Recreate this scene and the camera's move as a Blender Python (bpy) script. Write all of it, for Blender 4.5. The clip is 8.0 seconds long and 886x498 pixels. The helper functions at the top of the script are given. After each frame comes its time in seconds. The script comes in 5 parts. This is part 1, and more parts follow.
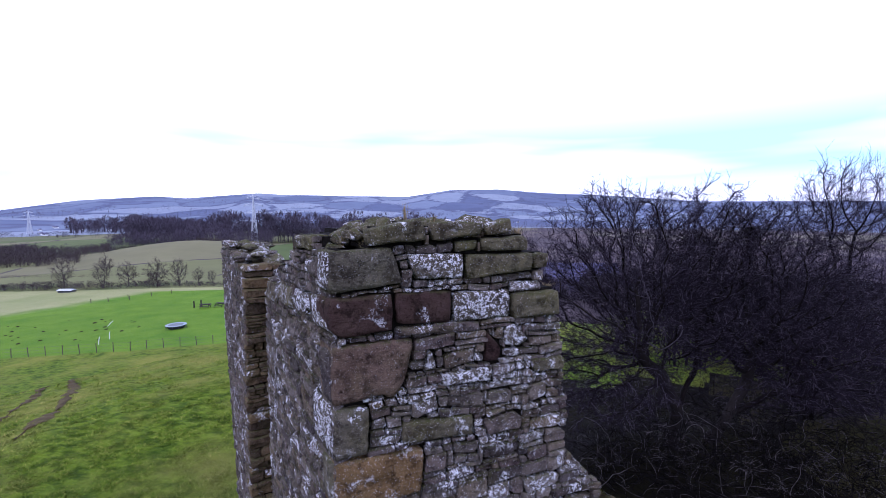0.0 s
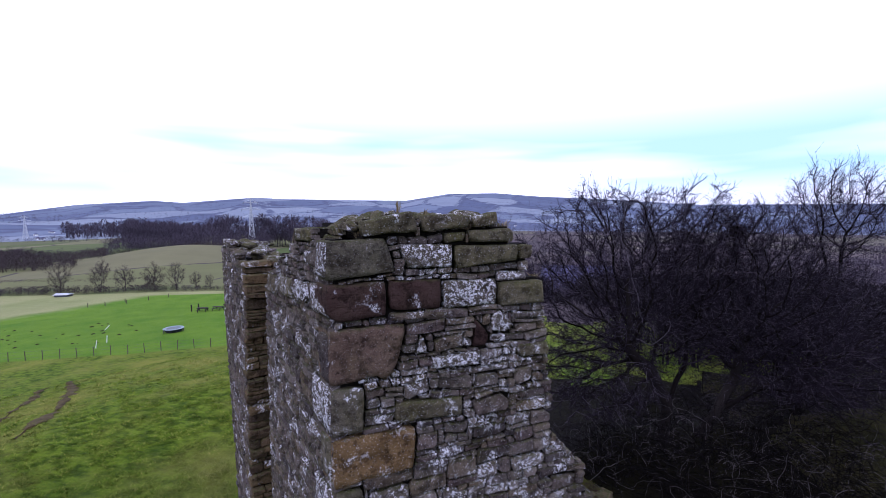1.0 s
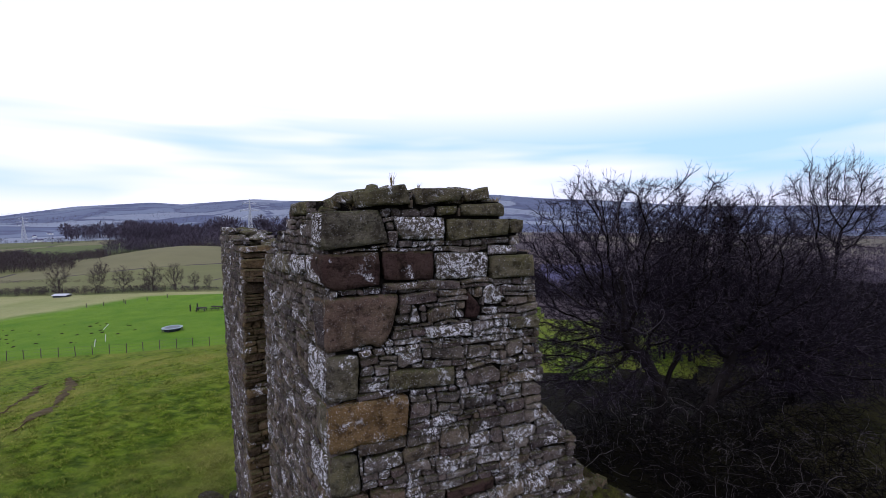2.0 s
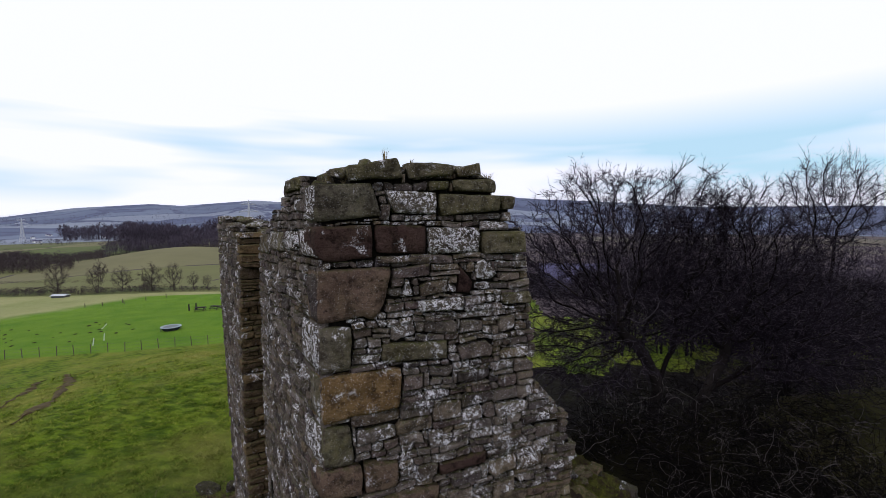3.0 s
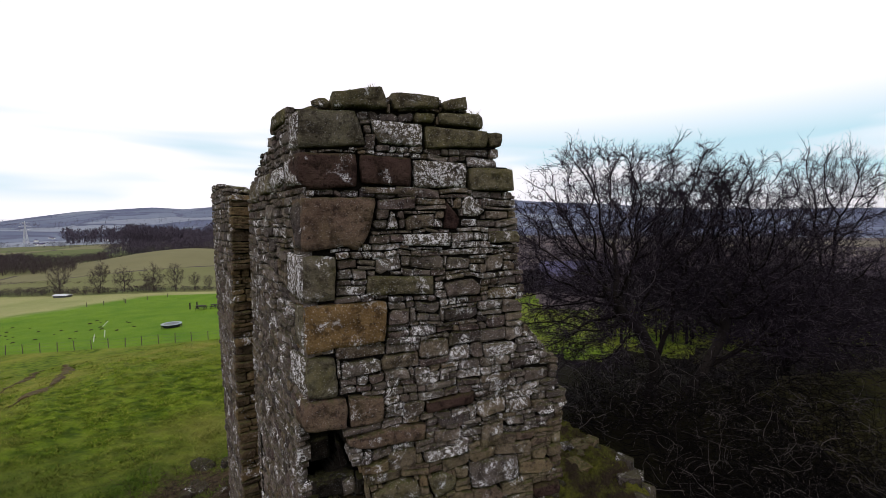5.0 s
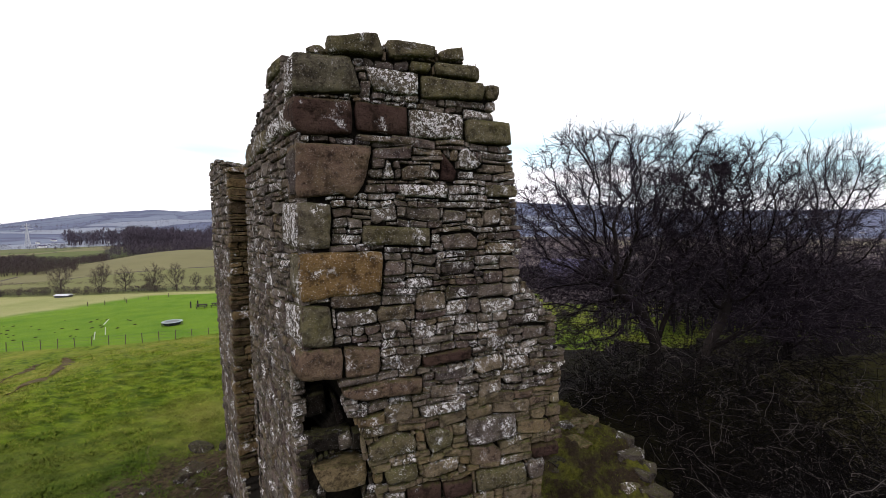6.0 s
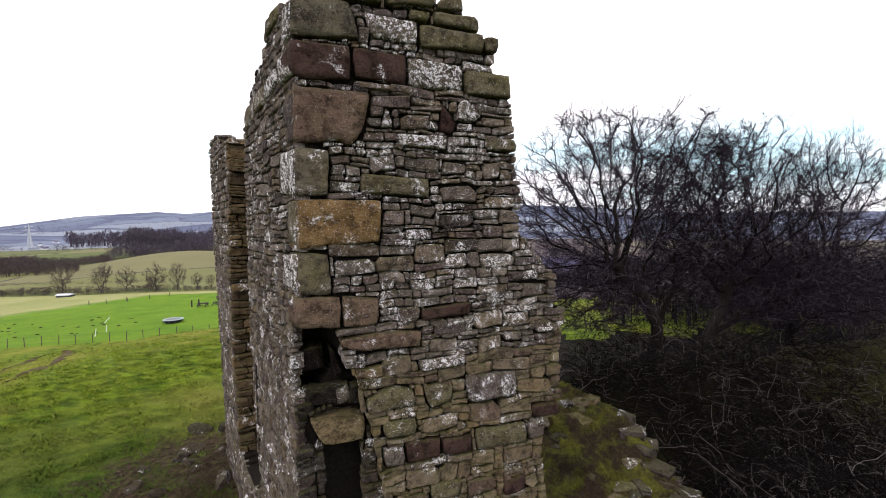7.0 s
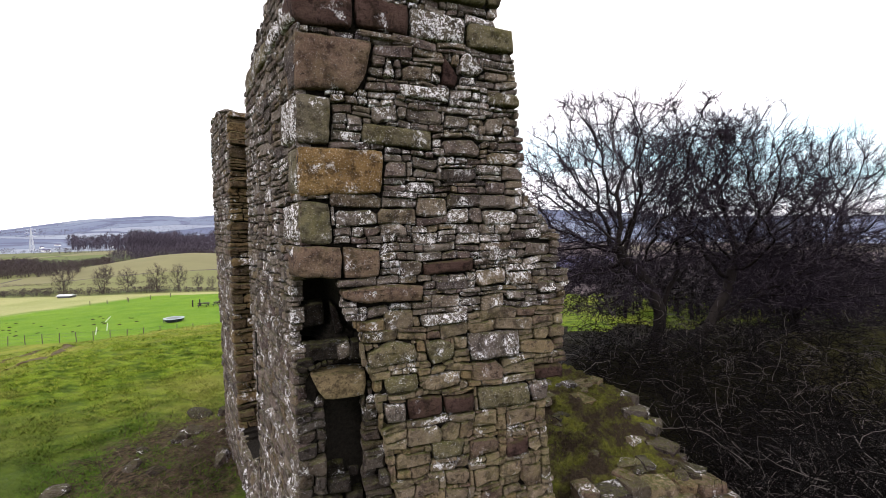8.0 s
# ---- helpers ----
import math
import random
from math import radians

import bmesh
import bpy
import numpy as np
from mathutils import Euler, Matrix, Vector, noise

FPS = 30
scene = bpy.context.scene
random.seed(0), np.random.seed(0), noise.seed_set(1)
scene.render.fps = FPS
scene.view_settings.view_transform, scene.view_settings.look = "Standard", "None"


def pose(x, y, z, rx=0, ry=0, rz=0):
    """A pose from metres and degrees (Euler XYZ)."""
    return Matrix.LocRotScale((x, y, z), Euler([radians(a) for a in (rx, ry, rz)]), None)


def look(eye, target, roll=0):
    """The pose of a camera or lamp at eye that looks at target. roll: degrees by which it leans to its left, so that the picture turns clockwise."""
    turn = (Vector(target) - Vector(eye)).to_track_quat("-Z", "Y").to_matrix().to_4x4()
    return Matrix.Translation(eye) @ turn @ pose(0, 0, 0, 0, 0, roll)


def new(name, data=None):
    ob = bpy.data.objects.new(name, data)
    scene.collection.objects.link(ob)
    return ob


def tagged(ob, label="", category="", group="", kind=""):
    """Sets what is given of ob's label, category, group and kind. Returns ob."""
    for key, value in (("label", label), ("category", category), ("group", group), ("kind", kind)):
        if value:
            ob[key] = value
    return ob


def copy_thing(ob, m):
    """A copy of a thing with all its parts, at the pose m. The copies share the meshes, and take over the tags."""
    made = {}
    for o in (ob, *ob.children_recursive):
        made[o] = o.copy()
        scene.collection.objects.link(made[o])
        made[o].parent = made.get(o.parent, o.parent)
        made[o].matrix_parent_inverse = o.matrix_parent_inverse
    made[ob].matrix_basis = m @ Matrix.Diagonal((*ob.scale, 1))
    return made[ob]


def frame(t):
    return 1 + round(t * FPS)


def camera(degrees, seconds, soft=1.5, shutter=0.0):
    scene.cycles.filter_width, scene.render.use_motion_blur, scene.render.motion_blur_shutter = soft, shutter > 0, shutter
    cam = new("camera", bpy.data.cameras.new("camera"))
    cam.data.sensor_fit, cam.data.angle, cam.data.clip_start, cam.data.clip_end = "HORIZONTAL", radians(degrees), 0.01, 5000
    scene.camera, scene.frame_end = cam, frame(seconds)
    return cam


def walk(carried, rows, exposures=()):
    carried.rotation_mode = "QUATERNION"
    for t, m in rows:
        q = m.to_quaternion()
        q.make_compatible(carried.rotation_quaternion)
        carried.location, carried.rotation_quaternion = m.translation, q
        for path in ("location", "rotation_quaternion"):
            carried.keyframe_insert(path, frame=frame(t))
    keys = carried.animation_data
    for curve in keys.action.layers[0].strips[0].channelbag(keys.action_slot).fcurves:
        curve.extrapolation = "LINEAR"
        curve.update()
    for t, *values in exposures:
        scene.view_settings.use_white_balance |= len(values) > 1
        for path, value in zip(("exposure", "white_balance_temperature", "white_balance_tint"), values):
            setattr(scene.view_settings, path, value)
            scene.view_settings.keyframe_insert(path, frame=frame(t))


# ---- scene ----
cam = camera(92.56, 8.0, soft=0.6)
walk(cam, [
    (0.0, pose(-0.020, -0.038, 8.123, 85.01, 0.30, -0.09)),
    (0.5, pose(0.034, -0.260, 8.094, 85.27, 0.38, -0.33)),
    (1.0, pose(0.074, -0.402, 7.991, 85.53, 0.43, -0.40)),
    (1.5, pose(0.112, -0.498, 7.813, 85.64, 0.45, -0.46)),
    (3.0, pose(0.247, -0.679, 7.276, 85.89, 0.53, -0.62)),
    (3.5, pose(0.291, -0.692, 7.098, 85.93, 0.56, -0.64)),
    (4.0, pose(0.342, -0.695, 6.889, 86.04, 0.60, -0.57)),
    (4.5, pose(0.400, -0.695, 6.640, 86.20, 0.61, -0.47)),
    (6.0, pose(0.500, -0.687, 5.656, 86.57, 0.72, -0.27)),
    (6.5, pose(0.511, -0.683, 5.307, 86.83, 0.75, -0.20)),
    (7.0, pose(0.522, -0.680, 4.967, 86.88, 0.73, -0.11)),
    (7.5, pose(0.512, -0.671, 4.627, 87.08, 0.68, 0.00)),
    (8.0, pose(0.497, -0.645, 4.294, 87.37, 0.69, 0.02)),
], exposures=[(0.0, 0.06, 4950, 36), (1.5, -0.36, 5300, 30), (3.0, -0.55, 5850, 19), (4.5, -0.54, 6250, 17), (6.0, -0.09, 6400, 18), (6.5, 0.08, 6400, 18), (8.0, 0.57, 6400, 18)])

# ---- light: bright overcast, a veiled sun behind the viewer's left shoulder ----
SUN_UP, SUN_AZ = 42, 214
world = bpy.data.worlds.new("sky")
scene.world = world
world.use_nodes = True
wn = world.node_tree
wn.nodes.clear()


def wnode(kind, **sets):
    n = wn.nodes.new(kind)
    for k, v in sets.items():
        n.inputs[k].default_value = v
    return n


sky = wnode("ShaderNodeTexSky")
sky.sky_type, sky.sun_disc = "NISHITA", False
sky.sun_elevation, sky.sun_rotation = radians(SUN_UP), radians(SUN_AZ)
sky.air_density, sky.dust_density = 1.0, 2.0
sky_level = wnode("ShaderNodeVectorMath")
sky_level.operation = "SCALE"
sky_level.inputs["Scale"].default_value = 0.16
way = wnode("ShaderNodeTexCoord")
flat = wnode("ShaderNodeMapping")
flat.inputs["Scale"].default_value = (1.0, 1.0, 9.0)
flat.inputs["Location"].default_value = (0.35, 0.0, 0.2)
cloud = wnode("ShaderNodeTexNoise", Scale=1.5, Detail=3.0, Roughness=0.4)
band = wnode("ShaderNodeMapRange")
band.inputs["From Min"].default_value, band.inputs["From Max"].default_value = 0.40, 0.56
high = wnode("ShaderNodeSeparateXYZ")
rise = wnode("ShaderNodeMapRange")
rise.inputs["From Min"].default_value, rise.inputs["From Max"].default_value = 0.15, 0.235
low = wnode("ShaderNodeMapRange")
low.inputs["From Min"].default_value, low.inputs["From Max"].default_value = 0.085, 0.03
both = wnode("ShaderNodeMath")
both.operation = "MAXIMUM"
cover = wnode("ShaderNodeMath")
cover.operation, cover.use_clamp = "MAXIMUM", True
veil = wnode("ShaderNodeMix")
veil.data_type = "RGBA"
out = wnode("ShaderNodeOutputWorld")
glow = wnode("ShaderNodeBackground", Strength=1.0)
wn.links.new(way.outputs["Generated"], flat.inputs["Vector"])
wn.links.new(flat.outputs[0], cloud.inputs["Vector"])
wn.links.new(cloud.outputs["Fac"], band.inputs["Value"])
wn.links.new(way.outputs["Generated"], high.inputs[0])
wn.links.new(high.outputs["Z"], rise.inputs["Value"])
wn.links.new(band.outputs[0], cover.inputs[0])
wn.links.new(high.outputs["Z"], low.inputs["Value"])
wn.links.new(rise.outputs[0], both.inputs[0])
wn.links.new(low.outputs[0], both.inputs[1])
wn.links.new(both.outputs[0], cover.inputs[1])
wn.links.new(sky.outputs[0], sky_level.inputs[0])
wn.links.new(cover.outputs[0], veil.inputs["Factor"])
thin = wnode("ShaderNodeMix")
thin.data_type = "RGBA"
thin.inputs["Factor"].default_value = 0.88
wn.links.new(sky_level.outputs[0], thin.inputs["A"])
thin.inputs["B"].default_value = (0.80, 1.16, 1.22, 1)
wn.links.new(thin.outputs["Result"], veil.inputs["A"])
veil.inputs["B"].default_value = (1.47, 1.47, 1.47, 1)
wn.links.new(veil.outputs["Result"], glow.inputs["Color"])
wn.links.new(glow.outputs[0], out.inputs["Surface"])

sun = new("sun", bpy.data.lights.new("sun", "SUN"))
sun.data.energy, sun.data.angle, sun.data.color = 1.32, radians(12), (1.0, 0.95, 0.86)
SUN_DIR = Vector((math.sin(radians(SUN_AZ)) * math.cos(radians(SUN_UP)), math.cos(radians(SUN_AZ)) * math.cos(radians(SUN_UP)), math.sin(radians(SUN_UP))))
sun.matrix_world = look(SUN_DIR * 50, (0, 0, 0))

# ---- materials ----


class Shade:
    """A small helper for node materials."""

    def __init__(self, name, rough=0.9, metal=0.0):
        self.m = bpy.data.materials.new(name)
        self.m.use_nodes = True
        self.t = self.m.node_tree
        self.b = self.t.nodes["Principled BSDF"]
        self.b.inputs["Roughness"].default_value = rough
        self.b.inputs["Metallic"].default_value = metal
        self.b.inputs["Specular IOR Level"].default_value = 0.06
        self.geo = self.t.nodes.new("ShaderNodeNewGeometry")

    def put(self, value, socket):
        if isinstance(value, (int, float)):
            socket.default_value = value
        elif isinstance(value, tuple):
            socket.default_value = (*value, 1) if len(value) == 3 and socket.type == "RGBA" else value
        else:
            self.t.links.new(value, socket)

    def noise(self, scale, detail=4.0, rough=0.55, stretch=None):
        n = self.t.nodes.new("ShaderNodeTexNoise")
        n.inputs["Scale"].default_value, n.inputs["Detail"].default_value, n.inputs["Roughness"].default_value = scale, detail, rough
        v = self.geo.outputs["Position"]
        if stretch:
            mp = self.t.nodes.new("ShaderNodeMapping")
            mp.inputs["Scale"].default_value = stretch
            self.t.links.new(v, mp.inputs["Vector"])
            v = mp.outputs[0]
        self.t.links.new(v, n.inputs["Vector"])
        return n.outputs["Fac"]

    def ranged(self, value, a, b, lo=0.0, hi=1.0):
        n = self.t.nodes.new("ShaderNodeMapRange")
        self.t.links.new(value, n.inputs["Value"])
        for k, v in zip(("From Min", "From Max", "To Min", "To Max"), (a, b, lo, hi)):
            n.inputs[k].default_value = v
        return n.outputs[0]

    def math(self, op, a, b=0.0, clamp=False):
        n = self.t.nodes.new("ShaderNodeMath")
        n.operation, n.use_clamp = op, clamp
        self.put(a, n.inputs[0]), self.put(b, n.inputs[1])
        return n.outputs[0]

    def mix(self, fac, a, b, blend="MIX"):
        n = self.t.nodes.new("ShaderNodeMix")
        n.data_type, n.blend_type = "RGBA", blend
        self.put(fac, n.inputs["Factor"]), self.put(a, n.inputs["A"]), self.put(b, n.inputs["B"])
        return n.outputs["Result"]

    def ramp(self, value, stops, constant=False):
        n = self.t.nodes.new("ShaderNodeValToRGB")
        e = n.color_ramp.elements
        n.color_ramp.interpolation = "CONSTANT" if constant else "LINEAR"
        while len(e) < len(stops):
            e.new(0.5)
        for el, (p, c) in zip(e, stops):
            el.position, el.color = p, (*c, 1)
        self.t.links.new(value, n.inputs["Fac"])
        return n.outputs["Color"]

    def piece_random(self):
        """One number for each loose piece, whether an object or an island of a joined mesh."""
        info = self.t.nodes.new("ShaderNodeObjectInfo")
        s = self.math("ADD", info.outputs["Random"], self.geo.outputs["Random Per Island"])
        return self.math("FRACT", s)

    def up(self):
        n = self.t.nodes.new("ShaderNodeSeparateXYZ")
        self.t.links.new(self.geo.outputs["Normal"], n.inputs[0])
        return n.outputs["Z"]

    def done(self, colour, bump=None, strength=0.5, distance=0.02):
        self.put(colour, self.b.inputs["Base Color"])
        if bump is not None:
            n = self.t.nodes.new("ShaderNodeBump")
            n.inputs["Strength"].default_value, n.inputs["Distance"].default_value = strength, distance
            self.t.links.new(bump, n.inputs["Height"])
            self.t.links.new(n.outputs[0], self.b.inputs["Normal"])
        return self.m


def stone_material(name, tints, lichen=0.5, moss=0.5, tint_noise=3.0):
    """Weathered sandstone: a tint for each stone, grain, white crusts of lichen and moss on the upper sides."""
    s = Shade(name, 0.92)
    step = 1.0 / len(tints)
    base = s.ramp(s.piece_random(), [(i * step, c) for i, c in enumerate(tints)])
    big = s.noise(tint_noise, 5)
    base = s.mix(s.ranged(big, 0.3, 0.75), s.mix(1.0, base, (0.55, 0.52, 0.5), "MULTIPLY"), base)
    grain = s.noise(55, 6, 0.7)
    base = s.mix(s.ranged(grain, 0.3, 0.72, 0.0, 0.75), s.mix(1.0, base, (1.35, 1.3, 1.2), "MULTIPLY"), s.mix(1.0, base, (0.42, 0.4, 0.38), "MULTIPLY"))
    bed = s.noise(6, 4, 0.6, (1, 1, 9))
    base = s.mix(s.ranged(bed, 0.55, 0.75, 0.0, 0.3), base, s.mix(1.0, base, (0.5, 0.45, 0.42), "MULTIPLY"))
    # black grime in blotches and weathered pits
    soot = s.ranged(s.noise(7.5, 6, 0.7), 0.49, 0.60, 0.0, 0.85)
    base = s.mix(soot, base, s.mix(1.0, base, (0.30, 0.28, 0.30), "MULTIPLY"))
    pits = s.math("MULTIPLY", s.ranged(s.noise(34, 3, 0.5), 0.60, 0.68), s.ranged(s.noise(5, 3), 0.42, 0.58), True)
    base = s.mix(s.math("MULTIPLY", pits, 0.7), base, s.mix(1.0, base, (0.28, 0.26, 0.26), "MULTIPLY"))
    # green algae in patches, thicker on what faces the sky
    algae = s.math("MULTIPLY", s.ranged(s.noise(2.2, 5), 0.42, 0.7), 0.55 * moss, True)
    base = s.mix(algae, base, s.mix(s.ranged(s.noise(9, 4), 0.4, 0.6), (0.075, 0.072, 0.030), (0.19, 0.175, 0.055)))
    topmoss = s.math("MULTIPLY", s.ranged(s.up(), 0.25, 0.8), s.ranged(s.noise(14, 4), 0.35, 0.6), True)
    base = s.mix(s.math("MULTIPLY", topmoss, 0.9 * min(1.0, 0.5 + moss)), base, (0.07, 0.075, 0.022))
    base = s.mix(1.0, base, (0.745, 0.73, 0.725), "MULTIPLY")
    # lichen: crusts gathered into larger patches
    drift = s.math("ADD", s.noise(3.4, 4), s.math("MULTIPLY", s.math("SUBTRACT", s.piece_random(), 0.5), 0.16))
    patch = s.ranged(drift, 0.62 - 0.22 * lichen, 0.72 - 0.2 * lichen)
    crust = s.ranged(s.math("ADD", s.math("MULTIPLY", s.noise(17, 5, 0.75), 0.6), s.math("MULTIPLY", s.noise(60, 4, 0.6), 0.4)), 0.515, 0.535)
    white = s.math("MULTIPLY", patch, crust, True)
    specks = s.ranged(s.noise(62, 3), 0.62, 0.67, 0.0, min(0.75, 1.0 * lichen))
    white = s.math("MAXIMUM", white, specks, True)
    base = s.mix(s.math("MULTIPLY", white, 0.92), base, s.mix(s.noise(20), (0.50, 0.49, 0.51), (0.86, 0.84, 0.87)))
    relief = s.math("ADD", s.math("MULTIPLY", grain, 0.5), s.math("ADD", s.math("MULTIPLY", bed, 0.22), s.noise(16, 4)))
    relief = s.math("SUBTRACT", relief, s.math("MULTIPLY", pits, 0.5))
    return s.done(base, relief, 1.0, 0.04)


GREYS = [(0.096, 0.082, 0.085), (0.186, 0.165, 0.157), (0.147, 0.113, 0.114), (0.245, 0.216, 0.199), (0.196, 0.157, 0.112), (0.086, 0.074, 0.081), (0.274, 0.245, 0.23), (0.171, 0.152, 0.143)]
M_RUBBLE = stone_material("rubble_sandstone", GREYS, 0.61, 0.28)
M_LOW = stone_material("lower_sandstone", [(1.16 * r, 1.10 * g, 0.92 * b) for r, g, b in GREYS[1:5] + GREYS[6:]], 0.16, 0.75)
M_MIDDLE = stone_material("middle_sandstone", GREYS, 0.53, 0.3)
# The same greys at half strength.
M_DARKSTONE = stone_material("dark_sandstone", [tuple(0.5 * c for c in g) for g in GREYS], 0.2, 0.15)
M_SIDE = stone_material("side_sandstone", GREYS, 0.37, 0.2)
M_JAMB = stone_material("jamb_sandstone", [(0.120, 0.088, 0.060), (0.175, 0.128, 0.074), (0.095, 0.072, 0.055), (0.205, 0.150, 0.082)], 0.1, 0.35)
M_QUOIN = stone_material("quoin_grey", [(0.160, 0.152, 0.120), (0.178, 0.166, 0.130)], 0.20, 0.75)
M_PURPLE = stone_material("quoin_purple", [(0.070, 0.044, 0.042), (0.084, 0.054, 0.050)], -0.22, 0.1)
M_RED = stone_material("quoin_red", [(0.172, 0.124, 0.100), (0.192, 0.140, 0.112)], 0.20, 0.35)
M_OCHRE = stone_material("quoin_ochre", [(0.245, 0.165, 0.078), (0.265, 0.18, 0.085)], 0.5, 0.1)
M_PALE = stone_material("lichen_stone", [(0.15, 0.135, 0.11), (0.13, 0.115, 0.095)], 1.5, 0.15)
M_MOSSY = stone_material("mossy_stone", [(0.175, 0.162, 0.108), (0.150, 0.138, 0.096), (0.19, 0.168, 0.115)], 0.42, 0.9)
M_BUFF = stone_material("lintel_buff", [(0.235, 0.190, 0.118), (0.245, 0.20, 0.125)], 0.0, 0.1)
# Soot plus the shade inside hole and slit, both painted as near-black tints.
M_SOOT_SHADE = stone_material("soot_and_shade_sandstone", [tuple(0.16 * c for c in g) for g in GREYS], 0.08, 0.05)


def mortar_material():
    # Near-black: the shade of joints and slit is put into the mortar colour.
    s = Shade("shaded_earth_mortar", 0.95)
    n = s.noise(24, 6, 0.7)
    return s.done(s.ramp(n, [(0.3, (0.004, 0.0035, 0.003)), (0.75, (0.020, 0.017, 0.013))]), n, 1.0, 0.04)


def grass_material(name, dark, mid, straw, scale=1.0, straw_at=0.6):
    s = Shade(name, 0.85)
    fine = s.noise(9 * scale, 6, 0.7)
    big = s.noise(0.22 * scale, 5, 0.6)
    tuss = s.noise(1.6 * scale, 5, 0.65, (1.0, 1.6, 1.0))
    c = s.mix(s.ranged(tuss, 0.32, 0.68), dark, mid)
    c = s.mix(s.math("MULTIPLY", s.ranged(big, straw_at - 0.18, straw_at + 0.12), s.ranged(fine, 0.3, 0.6, 0.35, 1.0), True), c, straw)
    c = s.mix(s.ranged(fine, 0.35, 0.7, 0.0, 0.6), c, s.mix(1.0, c, (0.5, 0.55, 0.4), "MULTIPLY"))
    h = s.math("ADD", s.math("MULTIPLY", fine, 0.4), tuss)
    return s.done(c, h, 1.0, 0.25)


M_MORTAR = mortar_material()


def dark_ground(s):
    """Where the grass is darker: the low ground beside the ruin."""
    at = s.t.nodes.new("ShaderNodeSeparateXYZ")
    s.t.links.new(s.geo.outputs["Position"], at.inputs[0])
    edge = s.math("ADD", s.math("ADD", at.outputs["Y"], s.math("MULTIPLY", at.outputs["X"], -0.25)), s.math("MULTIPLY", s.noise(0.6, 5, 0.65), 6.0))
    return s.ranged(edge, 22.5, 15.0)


def pasture_material():
    """Rough grass on the mound, mown grass past the fence and a straw-coloured field beyond, told apart by where they lie."""
    s = Shade("pasture", 0.85)
    at = s.t.nodes.new("ShaderNodeSeparateXYZ")
    s.t.links.new(s.geo.outputs["Position"], at.inputs[0])
    x, y = at.outputs["X"], at.outputs["Y"]
    fine, tuss, big, wide = s.noise(9, 6, 0.7), s.noise(1.6, 5, 0.65, (1.0, 1.6, 1.0)), s.noise(0.22, 5, 0.6), s.noise(0.06, 4, 0.6)
    rough = s.mix(s.ranged(tuss, 0.38, 0.62), (0.036, 0.068, 0.004), (0.138, 0.198, 0.011))
    rough = s.mix(s.math("MULTIPLY", s.ranged(big, 0.40, 0.68), s.ranged(fine, 0.3, 0.6, 0.35, 1.0), True), rough, (0.212, 0.210, 0.034))
    rough = s.mix(s.ranged(fine, 0.38, 0.72, 0.0, 0.55), rough, s.mix(1.0, rough, (0.42, 0.5, 0.35), "MULTIPLY"))
    rough = s.mix(s.math("MULTIPLY", dark_ground(s), 0.75), rough, s.mix(s.ranged(fine, 0.35, 0.65), (0.014, 0.026, 0.005), (0.040, 0.070, 0.010)))
    lawn = s.mix(s.ranged(big, 0.35, 0.65), (0.078, 0.162, 0.008), (0.122, 0.212, 0.012))
    lawn = s.mix(s.ranged(fine, 0.4, 0.7, 0.0, 0.3), lawn, (0.04, 0.10, 0.010))
    straw = s.mix(s.ranged(wide, 0.35, 0.65), (0.20, 0.225, 0.075), (0.29, 0.29, 0.125))
    straw = s.mix(s.ranged(tuss, 0.4, 0.7, 0.0, 0.5), straw, (0.16, 0.165, 0.065))
    slope = s.math("MULTIPLY", x, 0.06)
    over = s.math("SUBTRACT", s.math("SUBTRACT", y, slope), 52.4)
    c = s.mix(s.ranged(s.math("ADD", over, s.math("MULTIPLY", big, 1.2)), 0.3, 0.9), rough, lawn)
    ragged = s.math("ADD", s.math("MULTIPLY", wide, 14.0), s.math("MULTIPLY", big, 5.0))
    past = s.math("ADD", s.math("SUBTRACT", s.math("MULTIPLY", y, 0.5), x), ragged)
    c = s.mix(s.math("MAXIMUM", s.ranged(past, 133.0, 141.0), s.ranged(s.math("ADD", y, big), 107.5, 108.5)), c, straw)
    valley = s.mix(s.ranged(wide, 0.35, 0.65), (0.070, 0.092, 0.030), (0.132, 0.138, 0.050))
    c = s.mix(s.ranged(s.math("ADD", y, s.math("ADD", s.math("MULTIPLY", x, 0.02), s.math("MULTIPLY", big, 3.0))), 113.2, 114.2), c, valley)
    # bare earth and litter at the foot of the side wall
    dx, dy = s.math("MULTIPLY", s.math("ADD", x, 6.3), 0.30), s.math("MULTIPLY", s.math("SUBTRACT", y, 10.0), 0.27)
    near = s.math("ADD", s.math("ADD", s.math("MULTIPLY", dx, dx), s.math("MULTIPLY", dy, dy)), s.math("MULTIPLY", tuss, 1.6))
    c = s.mix(s.ranged(near, 1.75, 1.25), c, s.mix(s.ranged(s.noise(5.5, 6, 0.75), 0.4, 0.62), (0.010, 0.008, 0.004), (0.085, 0.060, 0.034)))
    h = s.math("ADD", s.math("MULTIPLY", fine, 0.4), tuss)
    return s.done(c, h, 1.0, 0.25)


